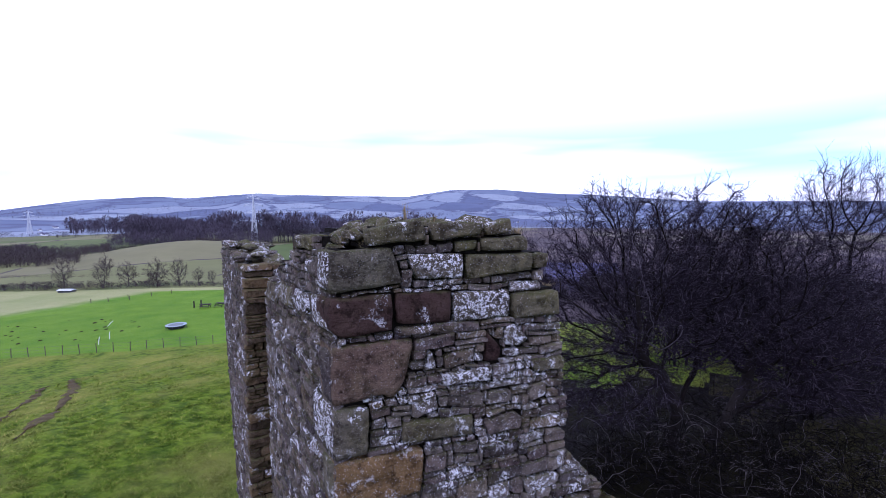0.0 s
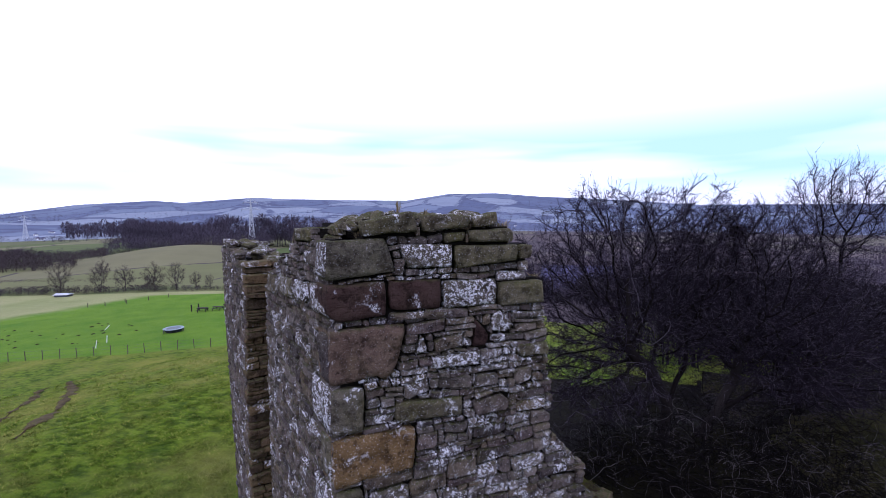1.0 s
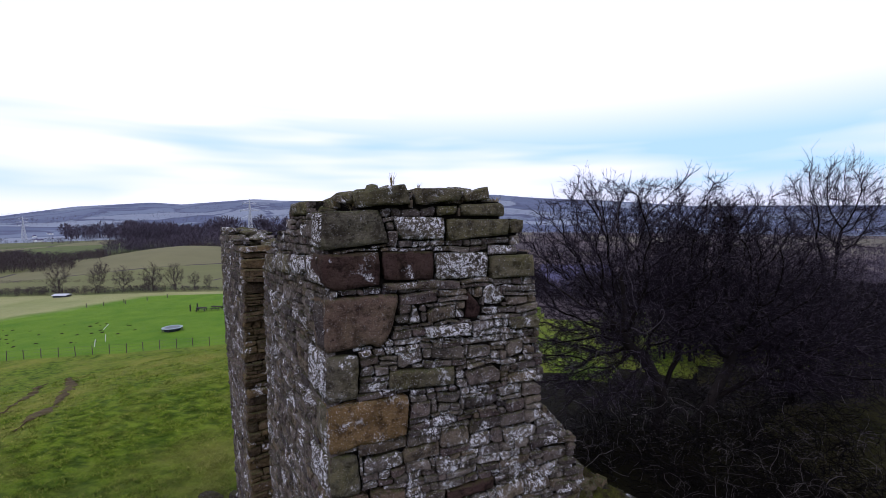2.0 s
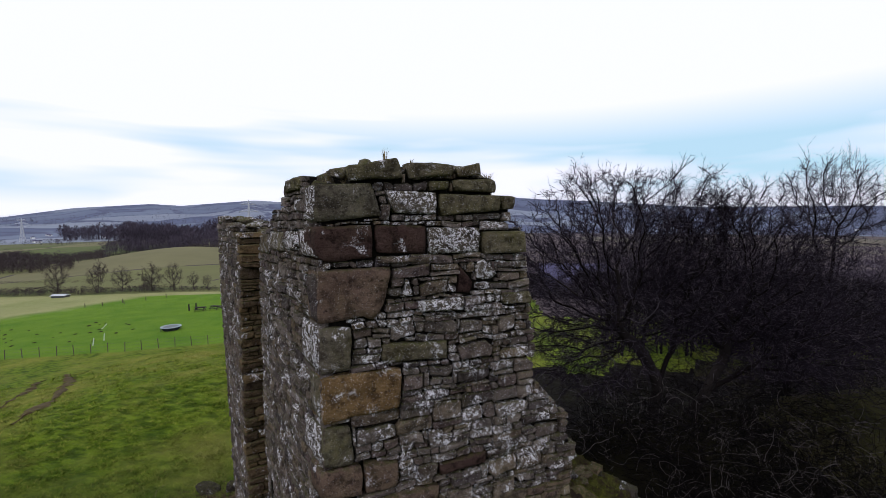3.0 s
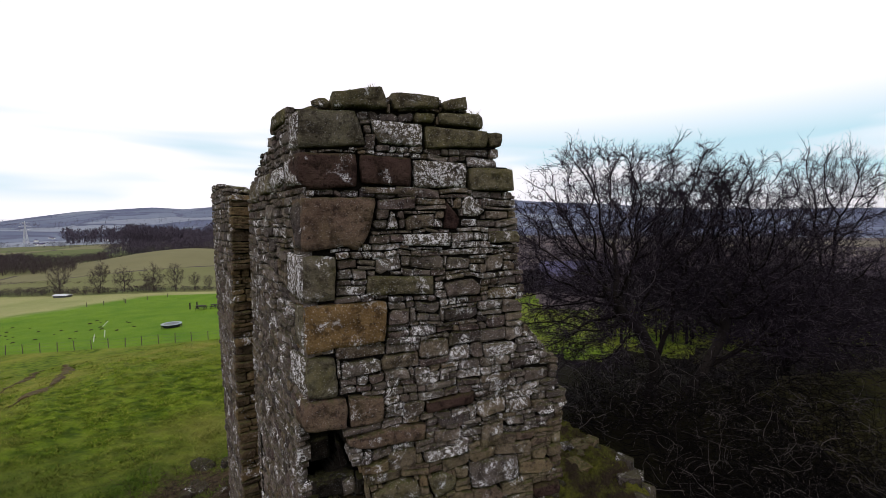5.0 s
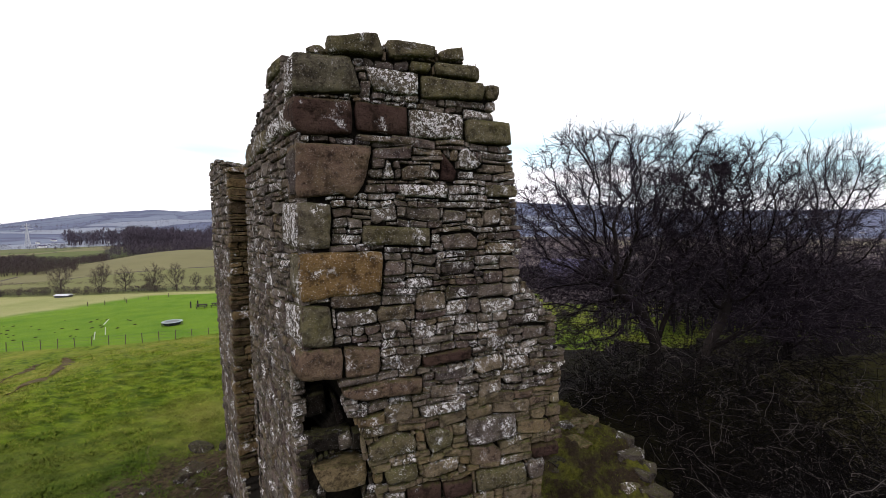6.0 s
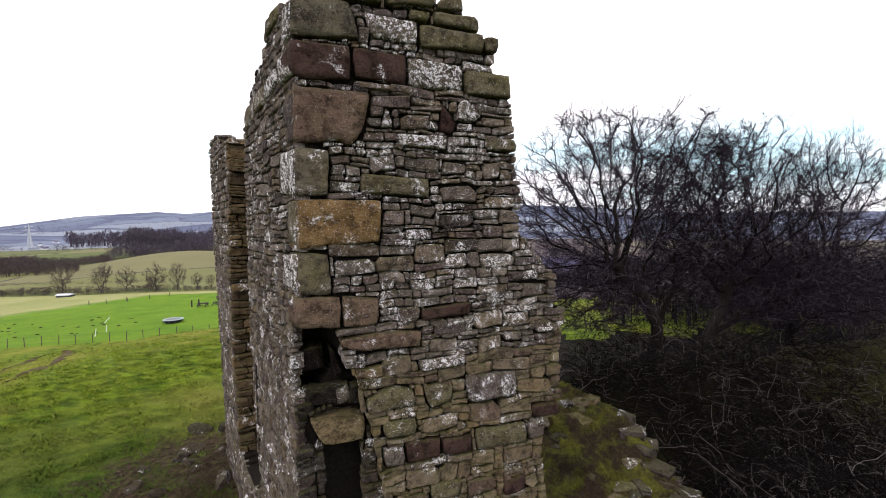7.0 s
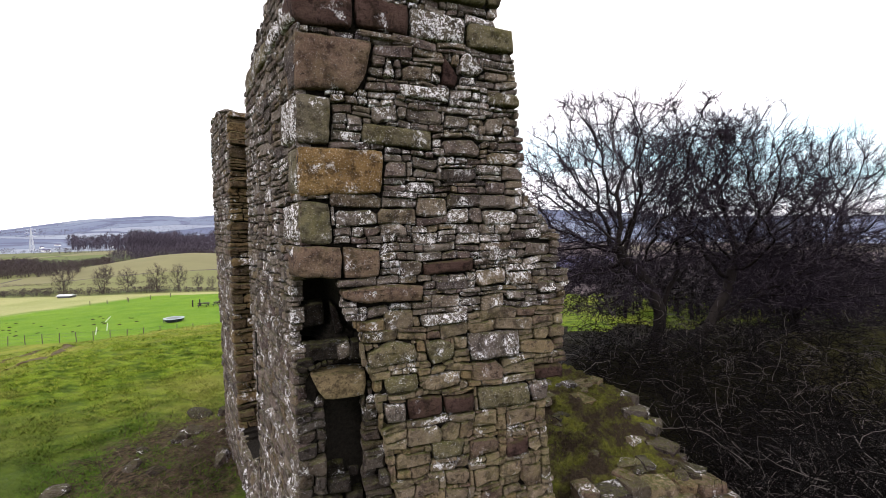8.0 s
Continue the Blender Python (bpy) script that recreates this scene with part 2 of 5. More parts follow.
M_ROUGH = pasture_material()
def field_material(name, tints, size, hedge, squash=0.4, mottled=0.35, line=0.03):
    """Fields seen from far off: each with a tint of its own, dark hedges between them and mottling inside."""
    s = Shade(name, 0.9)
    mp = s.t.nodes.new("ShaderNodeMapping")
    mp.inputs["Scale"].default_value = (1 / size, squash / size, 0.0)
    mp.inputs["Rotation"].default_value = (0, 0, 0.3)
    s.t.links.new(s.geo.outputs["Position"], mp.inputs["Vector"])
    cells, lines = s.t.nodes.new("ShaderNodeTexVoronoi"), s.t.nodes.new("ShaderNodeTexVoronoi")
    lines.feature = "DISTANCE_TO_EDGE"
    for n in (cells, lines):
        n.inputs["Scale"].default_value = 1.0
        s.t.links.new(mp.outputs[0], n.inputs["Vector"])
    split = s.t.nodes.new("ShaderNodeSeparateColor")
    s.t.links.new(cells.outputs["Color"], split.inputs[0])
    step = 1.0 / len(tints)
    c = s.ramp(split.outputs[0], [(i * step, t) for i, t in enumerate(tints)], True)
    mott = s.noise(3.0 / size, 5, 0.65)
    c = s.mix(s.ranged(mott, 0.35, 0.7, 0.0, mottled), c, s.mix(1.0, c, (0.5, 0.5, 0.55), "MULTIPLY"))
    gap = s.ranged(s.noise(5.0 / size, 3), 0.42, 0.5)
    c = s.mix(s.math("MULTIPLY", s.ranged(lines.outputs["Distance"], 1.8 * line, line), gap, True), c, hedge)
    return s.done(c, mott, 0.4, 0.3)


M_PLAIN = field_material("valley_fields", [(0.086, 0.108, 0.034), (0.132, 0.136, 0.054), (0.074, 0.100, 0.030), (0.150, 0.142, 0.070), (0.104, 0.112, 0.050)], 70.0, (0.055, 0.045, 0.045), 0.4, 0.35, 0.006)
M_MOOR = field_material("rough_scrubland", [(0.085, 0.066, 0.064), (0.112, 0.090, 0.080), (0.070, 0.056, 0.058), (0.125, 0.112, 0.078)], 45.0, (0.045, 0.036, 0.040), 0.4, 0.6, 0.02)
# Distance haze is painted in: blue-grey tints and hedges on the far hills.
M_HAZEHILL = field_material("hazed_hill_pasture", [(0.100, 0.120, 0.178), (0.140, 0.165, 0.222), (0.086, 0.102, 0.160), (0.190, 0.216, 0.262), (0.118, 0.140, 0.196), (0.205, 0.232, 0.275), (0.096, 0.114, 0.172), (0.155, 0.182, 0.228)], 210.0, (0.072, 0.082, 0.130), 0.5, 0.35, 0.04)
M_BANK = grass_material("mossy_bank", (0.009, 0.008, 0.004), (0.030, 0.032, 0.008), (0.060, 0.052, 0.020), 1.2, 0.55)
# Litter painted near-black so that it carries the shade under scrub and trees.
M_SHADED_SOIL = grass_material("shaded_leaf_litter", (0.005, 0.004, 0.003), (0.011, 0.009, 0.006), (0.022, 0.021, 0.008), 1.5, 0.6)


def plain(name, colour, rough=0.7, metal=0.0, vary=0.35, scale=12.0):
    s = Shade(name, rough, metal)
    n = s.noise(scale, 5, 0.65)
    dark = tuple(c * (1 - vary) for c in colour)
    return s.done(s.mix(s.ranged(n, 0.3, 0.7), dark, colour), n, 0.3, 0.01)


def bark_material(name, a, b, c, pale_from=0.78):
    s = Shade(name, 0.9)
    n = s.noise(7, 5, 0.7, (1, 1, 0.4))
    col = s.ramp(s.piece_random(), [(0.0, a), (pale_from, b), (1.0, c)])
    col = s.mix(s.ranged(n, 0.35, 0.7), s.mix(1.0, col, (0.5, 0.5, 0.5), "MULTIPLY"), col)
    return s.done(col, n, 0.8, 0.03)


def blade_material():
    """Grass blades: dark in the hollows between the tussocks, pale and strawy on their heads, in drifts."""
    s = Shade("grass_blades", 0.8)
    tuss, big = s.noise(1.6, 5, 0.65, (1.0, 1.6, 1.0)), s.noise(0.22, 5, 0.6)
    col = s.ramp(s.piece_random(), [(0.0, (0.070, 0.125, 0.008)), (0.7, (0.148, 0.205, 0.012)), (1.0, (0.285, 0.275, 0.052))])
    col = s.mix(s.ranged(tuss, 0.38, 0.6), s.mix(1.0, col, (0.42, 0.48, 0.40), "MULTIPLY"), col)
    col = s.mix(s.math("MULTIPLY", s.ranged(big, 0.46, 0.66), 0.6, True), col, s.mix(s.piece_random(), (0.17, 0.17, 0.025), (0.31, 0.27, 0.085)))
    col = s.mix(s.math("MULTIPLY", dark_ground(s), 0.75), col, (0.030, 0.060, 0.008))
    return s.done(col)


M_BARK = bark_material("bark", (0.008, 0.006, 0.006), (0.015, 0.012, 0.011), (0.036, 0.030, 0.028))
M_TWIG = bark_material("twigs", (0.013, 0.009, 0.014), (0.032, 0.024, 0.035), (0.135, 0.115, 0.130))
M_THICKET = bark_material("thicket_stems", (0.010, 0.008, 0.010), (0.026, 0.021, 0.025), (0.105, 0.09, 0.095))
# Near-black stems carry the tangle's shade, a few pale ones its light.
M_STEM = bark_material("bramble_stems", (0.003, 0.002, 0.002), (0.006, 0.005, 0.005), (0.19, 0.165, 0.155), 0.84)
# Lightened and purpled base colour, standing in for haze over the distant woods.
M_FARWOOD = bark_material("hazed_far_woodland", (0.076, 0.062, 0.084), (0.092, 0.076, 0.098), (0.110, 0.092, 0.112))
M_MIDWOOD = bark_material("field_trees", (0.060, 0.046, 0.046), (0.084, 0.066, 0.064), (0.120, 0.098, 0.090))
M_BLADE = blade_material()
M_MOSSBLADE = bark_material("moss_blades", (0.045, 0.055, 0.010), (0.115, 0.125, 0.018), (0.22, 0.21, 0.035))
M_DRY = bark_material("dry_grass", (0.20, 0.15, 0.07), (0.30, 0.23, 0.11), (0.36, 0.30, 0.17))
M_WEED = bark_material("dead_weeds", (0.040, 0.024, 0.020), (0.090, 0.058, 0.046), (0.20, 0.15, 0.11))
M_EARTH = plain("fresh_earth", (0.036, 0.032, 0.016), 0.9, 0, 0.5, 8.0)
M_MUD = plain("mud", (0.080, 0.058, 0.022), 0.75, 0, 0.55, 3.0)
M_WOOD = plain("weathered_wood", (0.12, 0.10, 0.08), 0.85)
M_STEEL = plain("galvanised_steel", (0.55, 0.57, 0.60), 0.55, 0.1)
M_WHITE = plain("white_paint", (0.72, 0.72, 0.70), 0.6, 0, 0.1)
M_SLATE = plain("slate_roof", (0.085, 0.08, 0.14), 0.6, 0, 0.3, 2.0)
M_BLUE = plain("blue_vinyl", (0.30, 0.35, 0.37), 0.6)
M_MAT = plain("grey_mat", (0.16, 0.18, 0.19), 0.6)
M_UNDERSHADE = plain("under_mat_shade", (0.03, 0.038, 0.045), 0.8)
M_WET = plain("dark_wet_timber", (0.040, 0.034, 0.034), 0.7)
M_WIRE = plain("fence_wire", (0.10, 0.10, 0.10), 0.7)
M_BLACK = plain("black_mat", (0.07, 0.08, 0.09), 0.7)

# ---- making meshes ----


def mesh_object(name, verts, faces, material, parent=None, label="", kind=""):
    me = bpy.data.meshes.new(name)
    me.from_pydata([tuple(v) for v in verts], [], faces)
    me.update()
    me.materials.append(material)
    ob = new(name, me)
    if parent:
        ob.parent = parent
    return tagged(ob, label, "", "", kind)


def part(name, bm, material, parent, label=""):
    me = bpy.data.meshes.new(name)
    bmesh.ops.recalc_face_normals(bm, faces=bm.faces)
    bm.to_mesh(me)
    bm.free()
    me.materials.append(material)
    ob = new(name, me)
    if parent:
        ob.parent = parent
    return tagged(ob, label)


def box(bm, size, at=(0, 0, 0), turn=None, bevel=0.0):
    m = Matrix.Translation(at) @ (turn.to_4x4() if turn else Matrix()) @ Matrix.Diagonal((*size, 1))
    made = bmesh.ops.create_cube(bm, size=1, matrix=m)
    if bevel:
        edges = list({e for v in made["verts"] for e in v.link_edges})
        bmesh.ops.bevel(bm, geom=edges, offset=bevel, segments=1, affect="EDGES")
    return bm


def rod(bm, a, b, r, r2=None, sides=6):
    a, b = Vector(a), Vector(b)
    m = Matrix.Translation((a + b) / 2) @ (b - a).to_track_quat("Z", "Y").to_matrix().to_4x4()
    bmesh.ops.create_cone(bm, cap_ends=True, segments=sides, radius1=r, radius2=r if r2 is None else r2, depth=(b - a).length, matrix=m)
    return bm


class Tubes:
    """Gathers tapered tubes into one mesh."""

    def __init__(self):
        self.v, self.f, self.n, self.pattern = [], [], 0, {}

    def add(self, path, radii, sides):
        p = np.asarray(path, float)
        d = np.empty_like(p)
        d[1:-1], d[0], d[-1] = p[2:] - p[:-2], p[1] - p[0], p[-1] - p[-2]
        d /= np.sqrt((d * d).sum(1))[:, None] + 1e-9
        ref = np.array((0.3, 0.2, 1.0)) if abs(d[0, 2]) < 0.9 else np.array((1.0, 0.1, 0.0))
        e1 = np.stack([d[:, 1] * ref[2] - d[:, 2] * ref[1], d[:, 2] * ref[0] - d[:, 0] * ref[2], d[:, 0] * ref[1] - d[:, 1] * ref[0]], 1)
        e1 /= np.sqrt((e1 * e1).sum(1))[:, None] + 1e-9
        e2 = np.stack([d[:, 1] * e1[:, 2] - d[:, 2] * e1[:, 1], d[:, 2] * e1[:, 0] - d[:, 0] * e1[:, 2], d[:, 0] * e1[:, 1] - d[:, 1] * e1[:, 0]], 1)
        k = len(p)
        a = np.arange(sides) * (2 * np.pi / sides)
        ring = p[:, None] + np.asarray(radii)[:, None, None] * (np.cos(a)[None, :, None] * e1[:, None] + np.sin(a)[None, :, None] * e2[:, None])
        self.v.append(ring.reshape(-1, 3))
        key = (k, sides)
        if key not in self.pattern:
            i, j = np.meshgrid(np.arange(k - 1), np.arange(sides), indexing="ij")
            q = (j + 1) % sides
            self.pattern[key] = np.stack([i * sides + j, i * sides + q, (i + 1) * sides + q, (i + 1) * sides + j], 2).reshape(-1, 4)
        self.f.append(self.pattern[key] + self.n)
        self.n += k * sides

    def add_many(self, paths, radii, sides):
        """Many tubes of the same number of points at once: paths (m, k, 3), radii (m, k)."""
        p = np.asarray(paths, float)
        m, k, _ = p.shape
        d = np.empty_like(p)
        d[:, 1:-1], d[:, 0], d[:, -1] = p[:, 2:] - p[:, :-2], p[:, 1] - p[:, 0], p[:, -1] - p[:, -2]
        d /= np.linalg.norm(d, axis=2, keepdims=True) + 1e-9
        ref = np.where(np.abs(d[:, :1, 2:]) < 0.9, np.array((0.3, 0.2, 1.0)), np.array((1.0, 0.1, 0.0)))
        e1 = np.cross(d, np.broadcast_to(ref, d.shape))
        e1 /= np.linalg.norm(e1, axis=2, keepdims=True) + 1e-9
        e2 = np.cross(d, e1)
        a = np.arange(sides) * (2 * np.pi / sides)
        ring = p[:, :, None] + np.asarray(radii)[:, :, None, None] * (np.cos(a)[:, None] * e1[:, :, None] + np.sin(a)[:, None] * e2[:, :, None])
        self.v.append(ring.reshape(-1, 3))
        i, j = np.meshgrid(np.arange(k - 1), np.arange(sides), indexing="ij")
        q = (j + 1) % sides
        one = np.stack([i * sides + j, i * sides + q, (i + 1) * sides + q, (i + 1) * sides + j], 2).reshape(-1, 4)
        self.f.append((one[None] + (np.arange(m) * k * sides)[:, None, None]).reshape(-1, 4) + self.n)
        self.n += m * k * sides

    def make(self, name, material, parent=None, label="", kind=""):
        me = bpy.data.meshes.new(name)
        v = np.concatenate(self.v).astype(np.float32)
        f = np.concatenate(self.f).astype(np.int32)
        me.vertices.add(len(v))
        me.vertices.foreach_set("co", v.ravel())
        me.loops.add(f.size)
        me.loops.foreach_set("vertex_index", f.ravel())
        me.polygons.add(len(f))
        me.polygons.foreach_set("loop_start", np.arange(0, f.size, 4, dtype=np.int32))
        me.update(calc_edges=True)
        me.materials.append(material)
        me.shade_smooth()
        ob = new(name, me)
        if parent:
            ob.parent = parent
        return tagged(ob, label, "", "", kind)


# ---- the ground ----
FALL_L = ([0, 14, 22, 36, 48, 60, 73, 135, 250, 500, 700], [-1.7, -1.6, -1.35, -3.5, -7.2, -8.5, -9.2, -12.6, -14.5, -15.5, -15.5])
FALL_R = ([0, 20, 40, 70, 135, 250, 500, 700], [-1.6, -1.1, -1.6, -5.5, -12.0, -14.5, -15.5, -15.5])
RIDGE = ([-1.3, -1.05, -0.96, -0.85, -0.67, -0.6, -0.43, -0.37, -0.19, -0.08, 0.02, 0.13, 0.24, 0.36, 0.6, 1.1],
         [0.004, 0.008, 0.019, 0.032, 0.040, 0.035, 0.046, 0.042, 0.038, 0.036, 0.051, 0.052, 0.043, 0.038, 0.022, 0.02])


def smooth(a, b, x):
    t = np.clip((x - a) / (b - a), 0, 1)
    return t * t * (3 - 2 * t)


def wobble(x, y, f, seed=0.0):
    return (np.sin(x * f + 1.3 + seed) * np.cos(y * f * 1.17 - 0.4 + seed * 2) + 0.5 * np.sin(x * f * 2.3 + y * f * 1.9 + seed * 3) + 0.3 * np.cos(x * f * 4.7 - y * f * 4.1 + seed)) / 1.8


def height(x, y):
    x, y = np.asarray(x, float), np.asarray(y, float)
    r = np.hypot(x - 2, y - 6)
    left = np.interp(r, *FALL_L)
    right = np.interp(r, *FALL_R)
    z = left + (right - left) * smooth(-3, 6, x - 0.12 * y)
    # ditch and bank under the thorn trees
    side = smooth(3.0, 6.0, x) * smooth(26, 20, x)
    z = z - 1.2 * side * np.exp(-((y - 9.6 - 0.06 * x) / 1.9) ** 2) + 1.55 * side * np.exp(-((y - 14.3 - 0.1 * (x - 8)) / 1.8) ** 2)
    z = z + 0.35 * np.exp(-(((x + 4.6) / 2.2) ** 2 + ((y - 9.5) / 3.2) ** 2))
    # a low knoll in the valley, then the hills along the skyline
    z = z + 7.4 * np.exp(-(((x + 142) / 36) ** 2 + ((y - 235) / 50) ** 2)) * (r > 120)
    depth = np.maximum(y, 1.0)
    e = np.interp(x / depth, *RIDGE)
    top = 8 + np.maximum(y, 200) * np.where(y > 0, e, 0.02)
    grow = smooth(650, 2900, r) ** 1.3
    z = z + (top - z) * np.where(r > 650, grow, 0) * np.where(r > 3400, 1 - 0.35 * smooth(3400, 4600, r), 1.0)
    z = z + np.where(r > 500, 9 * wobble(x, y, 0.009) * smooth(500, 1500, r) * smooth(2900, 2200, r), 0)
    near = smooth(90, 25, r)
    return z + 0.10 * near * wobble(x, y, 0.75) + 0.05 * near * wobble(x, y, 2.1, 2.0) + 0.5 * smooth(40, 120, r) * smooth(500, 200, r) * wobble(x, y, 0.03)


def build_ground():
    az = np.concatenate([np.arange(-60, 60, 0.5), np.arange(60, 300, 4.0)])
    az = np.radians(az)
    rr = np.concatenate([[0.0], np.geomspace(0.8, 4800, 250)])
    na, nr = len(az), len(rr)
    X, Y = rr[:, None] * np.sin(az)[None], rr[:, None] * np.cos(az)[None]
    Z = height(X, Y)
    v = np.stack([X, Y, Z], 2).reshape(-1, 3)
    i, j = np.meshgrid(np.arange(nr - 1), np.arange(na), indexing="ij")
    q = (j + 1) % na
    f = np.stack([i * na + j, i * na + q, (i + 1) * na + q, (i + 1) * na + j], 2).reshape(-1, 4)[:, ::-1]
    me = bpy.data.meshes.new("ground")
    me.vertices.add(len(v))
    me.vertices.foreach_set("co", v.astype(np.float32).ravel())
    me.loops.add(f.size)
    me.loops.foreach_set("vertex_index", f.astype(np.int32).ravel())
    me.polygons.add(len(f))
    me.polygons.foreach_set("loop_start", np.arange(0, f.size, 4, dtype=np.int32))
    c = v[f].mean(1)
    x, y = c[:, 0], c[:, 1]
    r = np.hypot(x - 2, y - 6)
    slot = np.zeros(len(f), int)
    slot[(y > 124 - 0.02 * x) & (r > 100)] = 1
    slot[(r > 90) & (x >= 8)] = 1
    slot[(x > 6 + 0.1 * y) & (y > 36 + 0.1 * x + 2.0 * np.sin(x * 0.4)) & (x > 3)] = 5
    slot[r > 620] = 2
    # the near-black litter reaches out over ground that the crowns shade
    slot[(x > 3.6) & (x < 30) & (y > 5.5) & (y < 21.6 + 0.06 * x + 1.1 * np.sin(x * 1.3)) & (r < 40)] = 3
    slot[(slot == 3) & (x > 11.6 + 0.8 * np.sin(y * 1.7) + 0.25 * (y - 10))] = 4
    me.polygons.foreach_set("material_index", slot.astype(np.int32))
    me.update(calc_edges=True)
    for m in (M_ROUGH, M_PLAIN, M_HAZEHILL, M_SHADED_SOIL, M_BANK, M_MOOR):
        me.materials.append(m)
    me.shade_smooth()
    return tagged(new("ground", me), "rolling green pasture falling to a valley with distant hills", "ground", "", "structure")


build_ground()

# ---- the ruin ----
CORNER = Vector((-1.23, 4.47, 0))
ALONG = Vector((math.cos(radians(20.6)), math.sin(radians(20.6)), 0))
SIDE = Vector((math.cos(radians(124.6)), math.sin(radians(124.6)), 0))
OUT_F = Vector((ALONG.y, -ALONG.x, 0))
OUT_S = Vector((-SIDE.y, SIDE.x, 0))
UP = Vector((0, 0, 1))
FOOT = -2.6


def face_point(axis, out, s, d, z):
    return CORNER + axis * s + out * d + UP * z


def settle(s, z, amount=1.0):
    """Where a point of the coursed pattern has settled: joints stay shut, but courses wander and stones lose their square corners."""
    low = noise.noise_vector((2.1 * s, 11.3, 2.9 * z))
    fine = noise.noise_vector((6.5 * s, 4.7, 8.5 * z))
    return s + amount * (0.034 * low.x + 0.024 * fine.x), z + amount * (0.040 * low.z + 0.020 * fine.z)


def rough_stone(rnd, s, z, w, h, depth, joint, amount=1.0, uneven=1.0):
    """One rubble stone on the face: a split block whose outline follows its neighbours, with chipped arrises and a tilted front.
    Returns points (along, out, up) and faces."""
    w, h = w - joint * rnd.uniform(0.5, 1.5), h - joint * rnd.uniform(0.4, 1.3)
    small = min(w, h)
    ring = []
    corners = [(-1, -1), (1, -1), (1, 1), (-1, 1)]
    for k, (cx, cz) in enumerate(corners):
        chop = small * rnd.choice((0.05, 0.08, 0.1, 0.14, 0.2, 0.34))
        one, two = (cx * w / 2, cz * (h / 2 - chop)), (cx * (w / 2 - chop * rnd.uniform(0.8, 1.6)), cz * h / 2)
        ring += [one, two] if k % 2 == 0 else [two, one]
        if k % 2 == 0 and w > 0.16:
            ring.append((rnd.uniform(-0.2, 0.2) * w, cz * (h / 2 - rnd.uniform(-0.02, 0.07) * h)))
    n = len(ring)
    skew = rnd.gauss(0, 0.05)
    ring = [(x, q + skew * x) for x, q in ring]
    edge = min(0.020, 0.13 * small)
    lean_x, lean_z = uneven * rnd.gauss(0, 0.07), uneven * rnd.gauss(0, 0.09)
    pts = []
    for inset, out in ((0.0, -depth), (0.0, -1.5 * edge), (edge, 0.0)):
        for x, q in ring:
            fx, fz = 1 - 2 * inset / w * rnd.uniform(0.5, 1.7), 1 - 2 * inset / h * rnd.uniform(0.5, 1.6)
            o = out if out <= -depth else out + rnd.uniform(-0.006, 0.006) + lean_x * x + lean_z * q
            ps, pz = settle(s + x * fx, z + q * fz, amount)
            pts.append((ps, o, pz))
    ps, pz = settle(s + rnd.uniform(-0.2, 0.2) * w, z + rnd.uniform(-0.2, 0.2) * h, amount)
    pts.append((ps, rnd.uniform(-0.012, 0.016), pz))
    faces = [(r * n + i, r * n + (i + 1) % n, (r + 1) * n + (i + 1) % n, (r + 1) * n + i) for r in (0, 1) for i in range(n)]
    faces += [(2 * n + i, 2 * n + (i + 1) % n, 3 * n) for i in range(n)]
    return np.array(pts), faces


def inside(poly, x, z):
    hit = np.zeros(np.shape(x), bool)
    for (x1, z1), (x2, z2) in zip(poly, poly[1:] + poly[:1]):
        if z1 == z2:
            continue
        cross = ((z1 > z) != (z2 > z)) & (x < (x2 - x1) * (z - z1) / (z2 - z1) + x1)
        hit ^= cross
    return hit


def pack(outline, blocked, seed, ratio=2.1, mean_h=0.128, cell=0.01, low_h=0.16):
    """Fills an outline with coursed rubble round the blocked polygons. Returns (s, z, width, height)."""
    rnd = random.Random(seed)
    xs, zs = [p[0] for p in outline], [p[1] for p in outline]
    x0, z0 = min(xs), min(zs)
    nx, nz = int((max(xs) - x0) / cell) + 1, int((max(zs) - z0) / cell) + 1
    gx, gz = np.meshgrid(x0 + (np.arange(nx) + 0.5) * cell, z0 + (np.arange(nz) + 0.5) * cell)
    free = inside(outline, gx, gz)
    for poly in blocked:
        free &= ~inside(poly, gx, gz)
    courses, z = [], 0
    while z < nz:
        courses.append(z)
        size = mean_h + (low_h - mean_h) * float(smooth(3.6, 1.6, z0 + z * cell))
        z += max(6, int(rnd.choice((0.62, 0.8, 0.95, 1.1, 1.3, 1.6)) * size / cell))
    courses.append(nz)
    stones = []

    def cut(c0, c1, r0, r1):
        """One stretch of a course, cut into stones."""
        while c1 - c0 > 3:
            h = r1 - r0
            w = int(h * min(5.0, max(1.1, rnd.lognormvariate(math.log(ratio), 0.45))))
            w = min(max(w, 9), int(0.7 / cell))
            if c1 - c0 - w < 9:
                w = c1 - c0 if c1 - c0 < 0.75 / cell else (c1 - c0) // 2
            parts = [(r0, r1)]
            if h > 12 and rnd.random() < 0.28:
                mid = r0 + int(h * rnd.uniform(0.35, 0.65))
                parts = [(r0, mid), (mid, r1)]
            for a, b in parts:
                if b - a >= 3:
                    stones.append((x0 + (c0 + w / 2) * cell, z0 + (a + b) / 2 * cell, w * cell, (b - a) * cell))
            c0 += w

    for r0, r1 in zip(courses, courses[1:]):
        sub = free[r0:r1]
        count = sub.sum(0)
        lo = np.where(count > 0, sub.argmax(0), 0)
        hi = np.where(count > 0, (r1 - r0) - sub[::-1].argmax(0), 0)
        good = (hi - lo) >= 4
        start = None
        for col in range(nx + 1):
            ok = col < nx and good[col]
